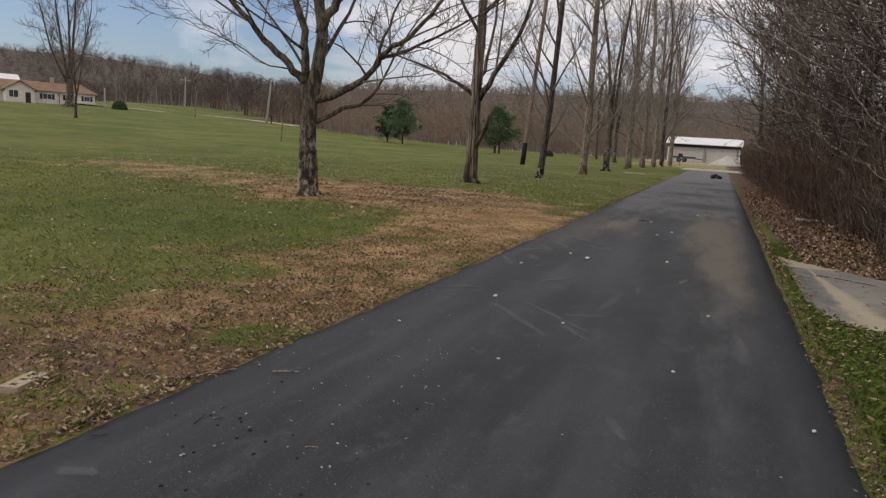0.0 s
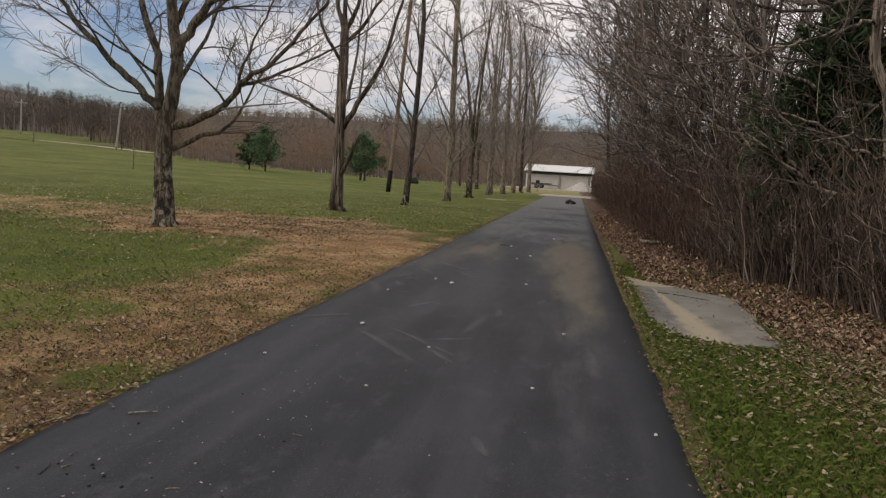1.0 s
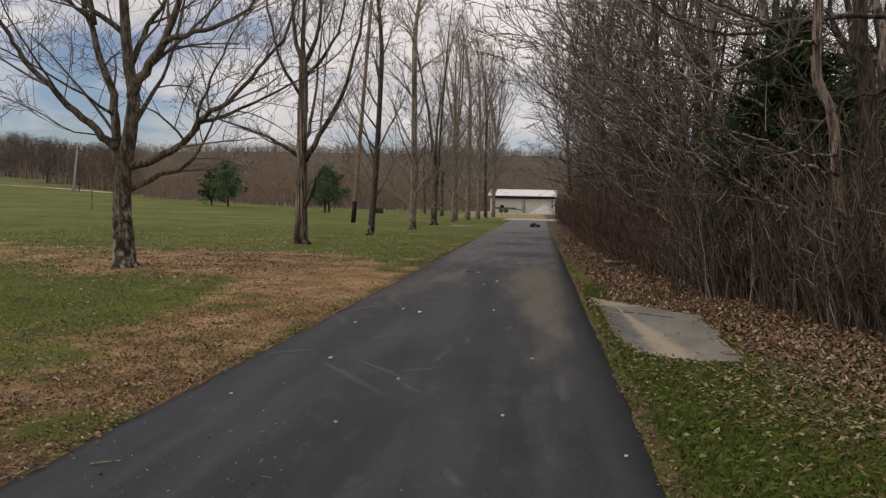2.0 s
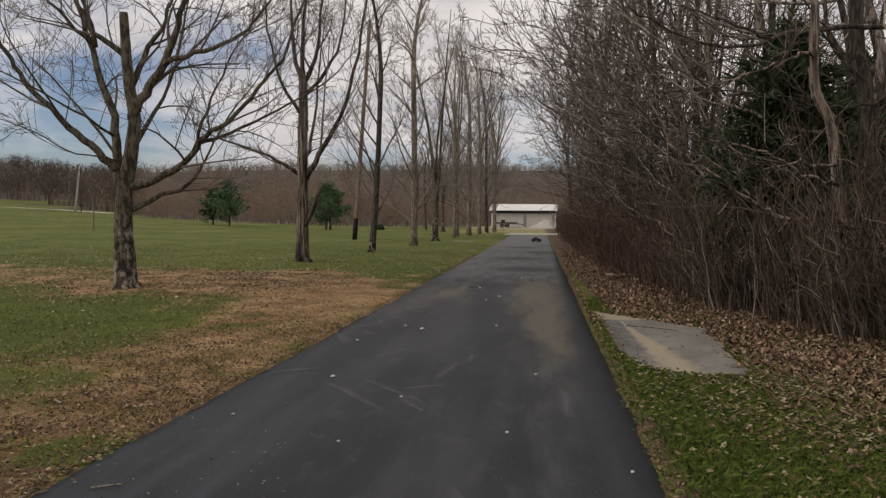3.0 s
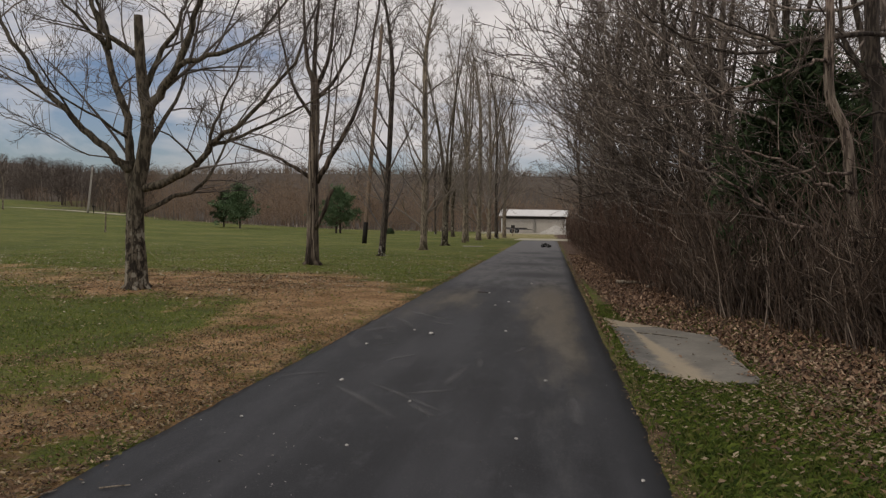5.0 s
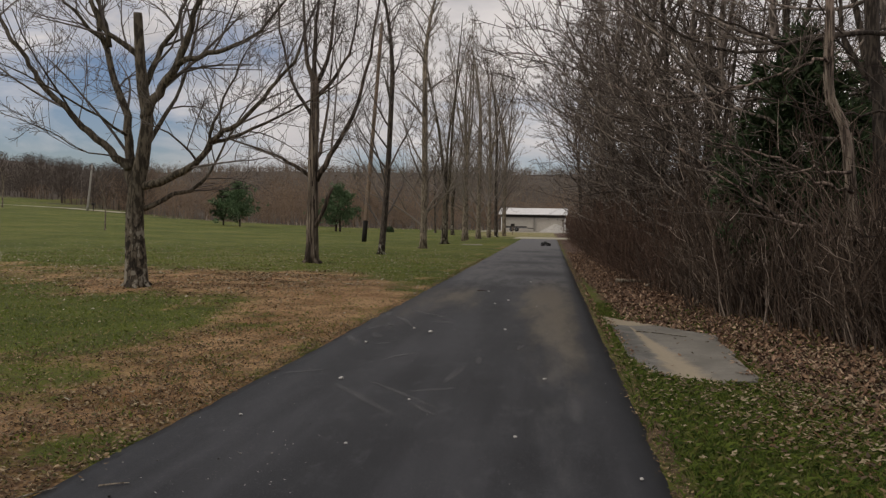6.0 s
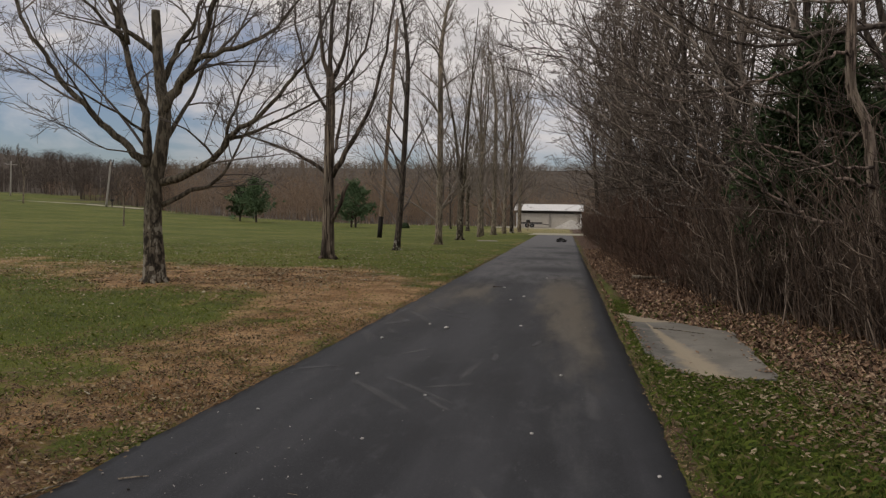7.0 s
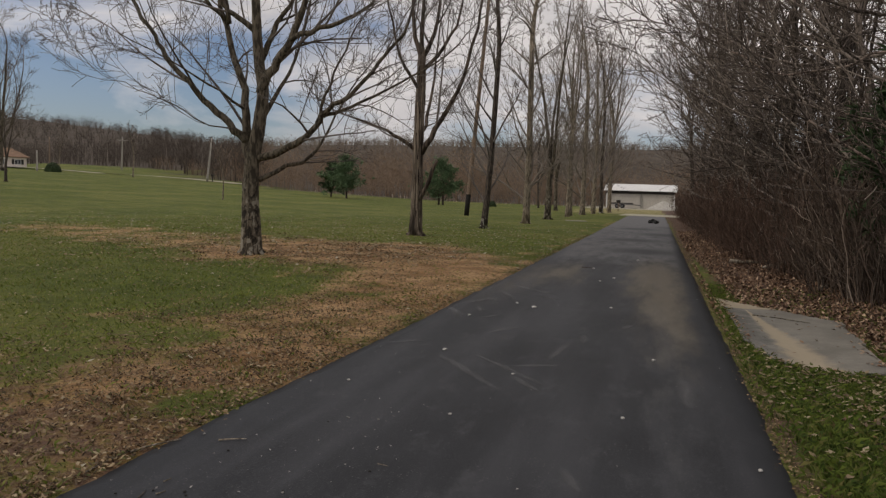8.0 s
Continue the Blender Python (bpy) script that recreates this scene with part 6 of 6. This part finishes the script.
stick(-1.45, 3.45, 0.06, 0.0035, -8, BARK_PALE, "short pale twig lying on asphalt", z=-0.004)
stick(-2.29, 2.72, 0.05, 0.004, 50, BARK_PALE, "short curved twig lying on asphalt", z=-0.004)
stick(-2.80, 2.80, 0.34, 0.006, 86, BARK_PALE, "thin pale twig lying along the edge of the drive")
stick(-2.79, 3.12, 0.30, 0.007, 78, BARK_PALE, "thin pale twig lying along the edge of the drive")
stick(1.12, 9.55, 0.72, 0.008, -24, BARK_MAPLE, "thin bent twig lying on the concrete slab", z=0.035)
stick(2.15, 16.6, 1.5, 0.03, -35, BARK_PALE, "pale fallen branch at the edge of the brush", rise=0.35)
stick(2.6, 13.4, 1.6, 0.028, 35, BARK_PALE, "broken pale branch leaning in the brush", rise=0.4)
stick(1.55, 17.5, 0.7, 0.06, 5, BARK_PALE, "short pale log lying in leaf litter")
stick(-1.55, 14.6, 0.25, 0.009, 15, BARK_DARK, "short dark twig lying on asphalt", z=-0.002)


def stone(x, y, size, material, label, z):
    s = bmesh.new()
    bmesh.ops.create_icosphere(s, subdivisions=2, radius=size)
    for v in s.verts:
        v.co = Vector((v.co.x * rng.uniform(0.8, 1.3), v.co.y * rng.uniform(0.75, 1.1), v.co.z * 0.6 * rng.uniform(0.8, 1.1)))
    me = bpy.data.meshes.new("stone")
    s.to_mesh(me)
    s.free()
    me.materials.append(material)
    ob = new("stone", me)
    ob.matrix_basis = Matrix.Translation((x, y, z + size * 0.35)) @ pose(0, 0, 0, 0, 0, rng.uniform(0, 360))
    return tagged(ob, label, "stone", "loose stones on the drive")


for x, y, size in ((-1.92, 6.2, 0.024), (-1.33, 4.41, 0.014), (-0.23, 4.78, 0.014), (-1.57, 9.02, 0.034), (-1.85, 9.3, 0.018), (-0.05, 6.6, 0.018), (-0.62, 9.5, 0.02), (-0.8, 13.0, 0.025),
                   (-1.0, 12.4, 0.022), (-1.3, 14.5, 0.025), (0.54, 4.14, 0.014), (-1.74, 2.95, 0.011), (-1.35, 2.98, 0.009), (-2.08, 2.48, 0.010), (-2.14, 2.35, 0.012), (-2.58, 3.49, 0.012), (-2.07, 2.72, 0.010), (-1.61, 3.38, 0.008), (-1.92, 4.09, 0.011), (-1.73, 4.13, 0.010), (-1.56, 2.77, 0.007), (-1.91, 3.65, 0.008), (0.33, 3.45, 0.009), (-2.2, 8.1, 0.02), (-1.15, 5.6, 0.014), (-2.3, 4.9, 0.014), (-0.5, 17.0, 0.03)):
    stone(x, y, size * (1.0 if size > 0.0135 else 0.75), WHITE_STONE if size > 0.0135 else GREY_STONE, "small pale stone lying on the asphalt", -0.003)
for x, y in ((-2.47, 2.66), (-2.33, 2.75), (-2.22, 2.67), (-2.15, 2.76), (-2.2, 2.41), (-2.12, 2.39), (-2.05, 2.7), (-1.84, 2.75), (-1.75, 2.97), (-1.11, 2.68), (-2.3, 3.32), (-2.18, 2.79), (-2.05, 2.6), (-1.91, 2.63), (-1.88, 2.5), (-1.45, 3.34), (-1.69, 2.56), (-1.45, 2.68), (-2.01, 3.97), (-2.03, 2.1), (-1.92, 2.12), (-1.5, 2.3), (-1.3, 2.5)):
    stone(x, y, rng.uniform(0.006, 0.010), DARK_STONE, "dark crumb of asphalt lying on the drive", -0.004)
gx_ = np.concatenate([rng.uniform(-2.55, 0.55, 240), rng.uniform(-2.6, -1.4, 110)])
gy_ = np.concatenate([2.2 + 16 * rng.uniform(0, 1, 240) ** 1.1, 2.2 + 2.4 * rng.uniform(0, 1, 110)])
grit = scatter(gx_, gy_, np.full(len(gx_), 0.002), rng, 0.014, 0.011, STONE, "grit", 0.5)
tagged(grit, "scattered grit and crumbs on the asphalt", "grit", kind="stuff")


def scuff(x, y, length, width, rz, bow=0.0):
    s = Shell()
    n = 14
    f = np.linspace(0, 1, n)
    c = np.stack([(f - 0.5) * length, bow * (1 - (2 * f - 1) ** 2), 0 * f + 0.0], 1)
    w = 6.4 * width * (0.7 + 0.3 * np.sin(math.pi * f)) * (1 + 0.12 * np.sin(f * 17)) / 2
    across = np.stack([0 * w, w, 0 * w], 1)
    s.add(np.concatenate([c - across, c, c + across]), [(k * n + i, k * n + i + 1, (k + 1) * n + i + 1, (k + 1) * n + i) for i in range(n - 1) for k in (0, 1)])
    ob = part("scuff_mark", s, SCUFF)
    strength = np.sin(math.pi * f) ** 0.6
    ob.data.attributes.new("fade", "FLOAT", "POINT").data.foreach_set("value", np.concatenate([0 * f, strength, 0 * f]).astype(np.float32))
    ob.matrix_basis = Matrix.Translation((x, y, 0.0035)) @ pose(0, 0, 0, 0, 0, rz)
    return tagged(ob, "pale tyre scuff scraped on the asphalt", "scuff mark", "scuffs on the drive")


for row in ((-1.55, 5.55, 1.15, 0.022, -50, 0.02), (-1.25, 5.75, 1.2, 0.016, -46, 0.02), (-1.0, 5.35, 0.5, 0.018, -52, 0), (-1.02, 5.95, 0.5, 0.020, 30, 0.01), (-2.35, 6.4, 0.55, 0.014, 35, 0.02), (-1.95, 8.1, 0.3, 0.016, 55, 0.01),
            (-2.44, 8.17, 0.9, 0.028, -67, 0.05), (-2.22, 8.6, 0.55, 0.026, -68, 0.03), (-2.14, 9.9, 1.15, 0.03, -66, 0.06), (-2.25, 9.4, 1.0, 0.028, -70, 0.05), (-2.44, 2.0, 0.07, 0.02, 60, 0.01), (-2.39, 2.02, 0.07, 0.02, 60, 0.01), (-2.34, 2.04, 0.06, 0.02, 60, 0.01), (-1.7, 10.6, 0.7, 0.035, 130, 0.05), (-0.43, 3.61, 0.32, 0.016, 116, 0.01), (-1.55, 10.0, 0.5, 0.03, 140, 0.02)):
    scuff(*row)

# ---- leaves and grass on the ground ----
rng = np.random.default_rng(16)


def pick(n, x0, x1, y0, y1, amount, power=1.0):
    x, y = rng.uniform(x0, x1, n), y0 + (y1 - y0) * rng.uniform(0, 1, n) ** power
    keep = rng.uniform(0, 1, n) < amount(x, y)
    off = (x < road_left(y) - 0.02) | (x > road_right(y) + 0.02)
    return x[keep & off], y[keep & off]


def clear_of_slab(x, y):
    return 1 - ease(inside(x, y, slab_line, 0.10), 0.5, 0.9)


x, y = pick(60000, 0.7, 6.0, 5.0, 34, lambda x, y: ease(litter_amount(x, y), 0.2, 0.8) * clear_of_slab(x, y) * np.maximum(ease(x - road_right(y), 0.25, 0.45), ease(y, 8, 11)), 1.7)
tagged(scatter(x, y, land(x, y) + 0.012, rng, 0.064, 0.034, LEAF_DRY, "leaf_litter", 0.85), "brown dry leaves covering the ground below the brush", "leaf litter", kind="stuff")
x, y = pick(5200, 0.75, 5.5, 2.6, 9, lambda x, y: (0.35 + 0.6 * ease(y, 4.6, 6.4)) * clear_of_slab(x, y))
tagged(scatter(x, y, land(x, y) + 0.03, rng, 0.05, 0.032, LEAF_TAN, "fallen_leaves", 0.35), "tan fallen leaves in the grass", "leaves", kind="stuff")
x, y = pick(19000, -26, -2.6, 2.0, 40, lambda x, y: (0.06 + 0.9 * ease(y, 11, 17)) * ease(y, 38, 19) * ease(x, -26, -15), 1.1)
tagged(scatter(x, y, land(x, y) + 0.038, rng, 0.062, 0.042, LEAF_PALE, "fallen_leaves", 0.5), "pale fallen leaves strewn over the meadow", "leaves", kind="stuff")
x, y = pick(110000, -8.5, -2.6, 1.4, 17, lambda x, y: dirt_amount(x, y) * (0.14 + 0.86 * ease(y, 11, 7)) * (0.12 + 0.88 * ease(patchy(x, y, 0.22, 1), 0.36, 0.62)), 1.4)
tagged(scatter(x, y, land(x, y) + 0.010, rng, 0.036, 0.017, STRAW, "dead_leaves", 0.7), "dead leaves and straw on the bare earth", "leaves", kind="stuff")
x, y = pick(24000, -6.5, -2.6, 1.3, 8.5, lambda x, y: 1.6 * np.maximum(dirt_amount(x, y), 0.2) * ease(y, 8.5, 3.0) * (0.08 + 0.92 * ease(patchy(x, y, 0.30, 2), 0.44, 0.64)), 1.2)
tagged(scatter(x, y, land(x, y) + 0.014, rng, 0.032, 0.016, LEAF_BROWN, "dead_leaves", 0.7), "dark brown dead leaves on the earth beside the drive", "leaves", kind="stuff")
x, y = pick(8000, -6.5, -2.65, 1.6, 9.5, lambda x, y: dirt_amount(x, y) * ease(y, 9.5, 5.0) * (0.15 + 0.85 * ease(patchy(x, y, 0.4, 8), 0.42, 0.62)), 1.2)
tagged(scatter(x, y, land(x, y) + 0.016, rng, 0.034, 0.020, LEAF_MEADOW, "fallen_leaves", 0.6), "tan curled leaves strewn over the bare earth", "leaves", kind="stuff")
x, y = pick(16000, -13, -3.4, 10.5, 19.0, lambda x, y: (0.15 + 0.85 * dirt_amount(x, y)) * ease(x, -3.6, -6.0) * (0.12 + 0.88 * ease(patchy(x, y, 0.7, 9), 0.42, 0.62)))
tagged(scatter(x, y, land(x, y) + 0.02, rng, 0.062, 0.036, LEAF_MEADOW, "fallen_leaves", 0.6), "tan and brown leaves drifted round the foot of the maple", "leaves", kind="stuff")
x, y = pick(7000, -11, -4.5, 10.5, 18.0, lambda x, y: ease(dirt_amount(x, y), 0.1, 0.5) * ease(x, -4.5, -6.5) * ease(patchy(x, y, 0.6, 11), 0.46, 0.64))
tagged(scatter(x, y, land(x, y) + 0.016, rng, 0.060, 0.034, LEAF_BROWN, "dead_leaves", 0.6), "dark brown leaves drifted round the foot of the maple", "leaves", kind="stuff")
x, y = pick(9000, 1.1, 5.5, 2.4, 7.6, lambda x, y: ease(x + 0.25 * np.sin(2.7 * y), 1.15, 2.3) * clear_of_slab(x, y))
tagged(scatter(x, y, land(x, y) + 0.022, rng, 0.055, 0.032, LEAF_BROWN, "dead_leaves", 0.5), "brown dead leaves lying in the grass", "leaves", kind="stuff")
x, y = pick(2200, 0.9, 4.5, 4.6, 7.2, lambda x, y: ease(x - 0.3 * (7 - y), 0.4, 1.3) * clear_of_slab(x, y))
tagged(scatter(x, y, land(x, y) + 0.034, rng, 0.052, 0.030, LEAF_TAN, "fallen_leaves", 0.45), "tan leaves fallen in the grass below the slab", "leaves", kind="stuff")
x, y = pick(190000, -22, -2.62, 1.8, 38, lambda x, y: np.maximum(1 - 0.95 * ease(dirt_amount(x, y), 0.2, 0.75), 0.7 * ease(patchy(x, y, 0.42, 4), 0.58, 0.74)) * (0.45 + 0.55 * ease(patchy(x, y, 0.28, 5), 0.3, 0.6)) * ease(y, 36, 14) * ease(x, -22, -15), 1.35)
tagged(blades(x, y, land(x, y) - 0.005, rng, 0.045, 0.0075, BLADE, "grass"), "short green meadow grass", "grass", kind="stuff")
x, y = pick(140000, 0.7, 4.6, -1, 13, lambda x, y: (1 - 0.95 * ease(litter_amount(x, y), 0.3, 0.8)) * clear_of_slab(x, y) * ease(y, -3, 1.5), 1.0)
tagged(blades(x, y, land(x, y) - 0.005, rng, 0.058, 0.0066, BLADE_RICH, "grass"), "short green grass beside the drive", "grass", kind="stuff")
x, y = pick(30000, -6, -2.6, 1.4, 14, lambda x, y: 0.8 * dirt_amount(x, y) * ease(y, 13, 8), 1.2)
tufts = ease(patchy(x, y, 0.35, 6), 0.52, 0.70)
keep = rng.uniform(0, 1, len(x)) < tufts
tagged(blades(x[keep], y[keep], land(x[keep], y[keep]) - 0.004, rng, 0.034, 0.007, BLADE, "grass"), "thin green tufts growing in the bare earth", "grass", kind="stuff")
tagged(blades(x, y, land(x, y) - 0.004, rng, 0.03, 0.006, STRAW, "dead_grass"), "sparse dead grass on the earth beside the drive", "grass", kind="stuff")
n = 4200
y = 1.2 + 26 * rng.uniform(0, 1, n) ** 1.6
x = road_left(y) + rng.normal(-0.03, 0.04, n)
tagged(scatter(x, y, np.where(x > road_left(y), 0.0, land(x, y) + 0.01), rng, 0.036, 0.02, STRAW, "edge_debris", 0.4), "dead leaves and crumbs along the edge of the asphalt", "leaves", kind="stuff")
n = 6000
y = 1.6 + 26 * rng.uniform(0, 1, n) ** 1.5
x = road_right(y) + rng.normal(0.045, 0.035, n)
tagged(scatter(x, y, np.where(x < road_right(y), -0.01, land(x, y) + 0.008), rng, 0.024, 0.013, STRAW, "edge_debris", 0.4), "dead leaves and crumbs along the edge of the asphalt", "leaves", kind="stuff")
x, y = rng.uniform(0.8, 2.1, 2600), rng.uniform(6.8, 11.3, 2600)
deep = inside(x, y, slab_line, 0.22)
keep = (deep > 0.5) & (rng.uniform(0, 1, 2600) < 0.75 * ease(deep, 1.0, 0.5) + 0.018)
tagged(scatter(x[keep], y[keep], slab_height(x[keep], y[keep]) + 0.006, rng, 0.05, 0.03, LEAF_DRY, "slab_leaves", 0.4), "dry leaves blown onto the concrete slab", "leaves", kind="stuff")
x, y = pick(12000, -14, -2.7, 2.0, 15, lambda x, y: (0.9 - 0.3 * dirt_amount(x, y)) * (0.3 + 0.7 * ease(patchy(x, y, 0.6, 7), 0.4, 0.6)), 1.2)
tagged(scatter(x, y, land(x, y) + 0.032, rng, 0.040, 0.023, LEAF_MEADOW, "fallen_leaves", 0.3), "tan fallen leaves in the meadow grass", "leaves", kind="stuff")
for row in ((-2.45, 10.6, 0.7, 0.03, 100, 0.06), (-2.3, 9.3, 0.7, 0.03, 60, 0.05), (-2.1, 11.0, 0.6, 0.03, 125, 0.04), (-0.75, 7.3, 0.5, 0.02, 95, 0.0), (-0.35, 8.2, 0.45, 0.02, 80, 0.0),
            (-1.6, 7.4, 0.6, 0.02, 60, 0.02), (-0.9, 6.6, 0.9, 0.02, 84, 0.02), (0.2, 5.6, 0.9, 0.03, 92, 0.0)):
    scuff(*row)
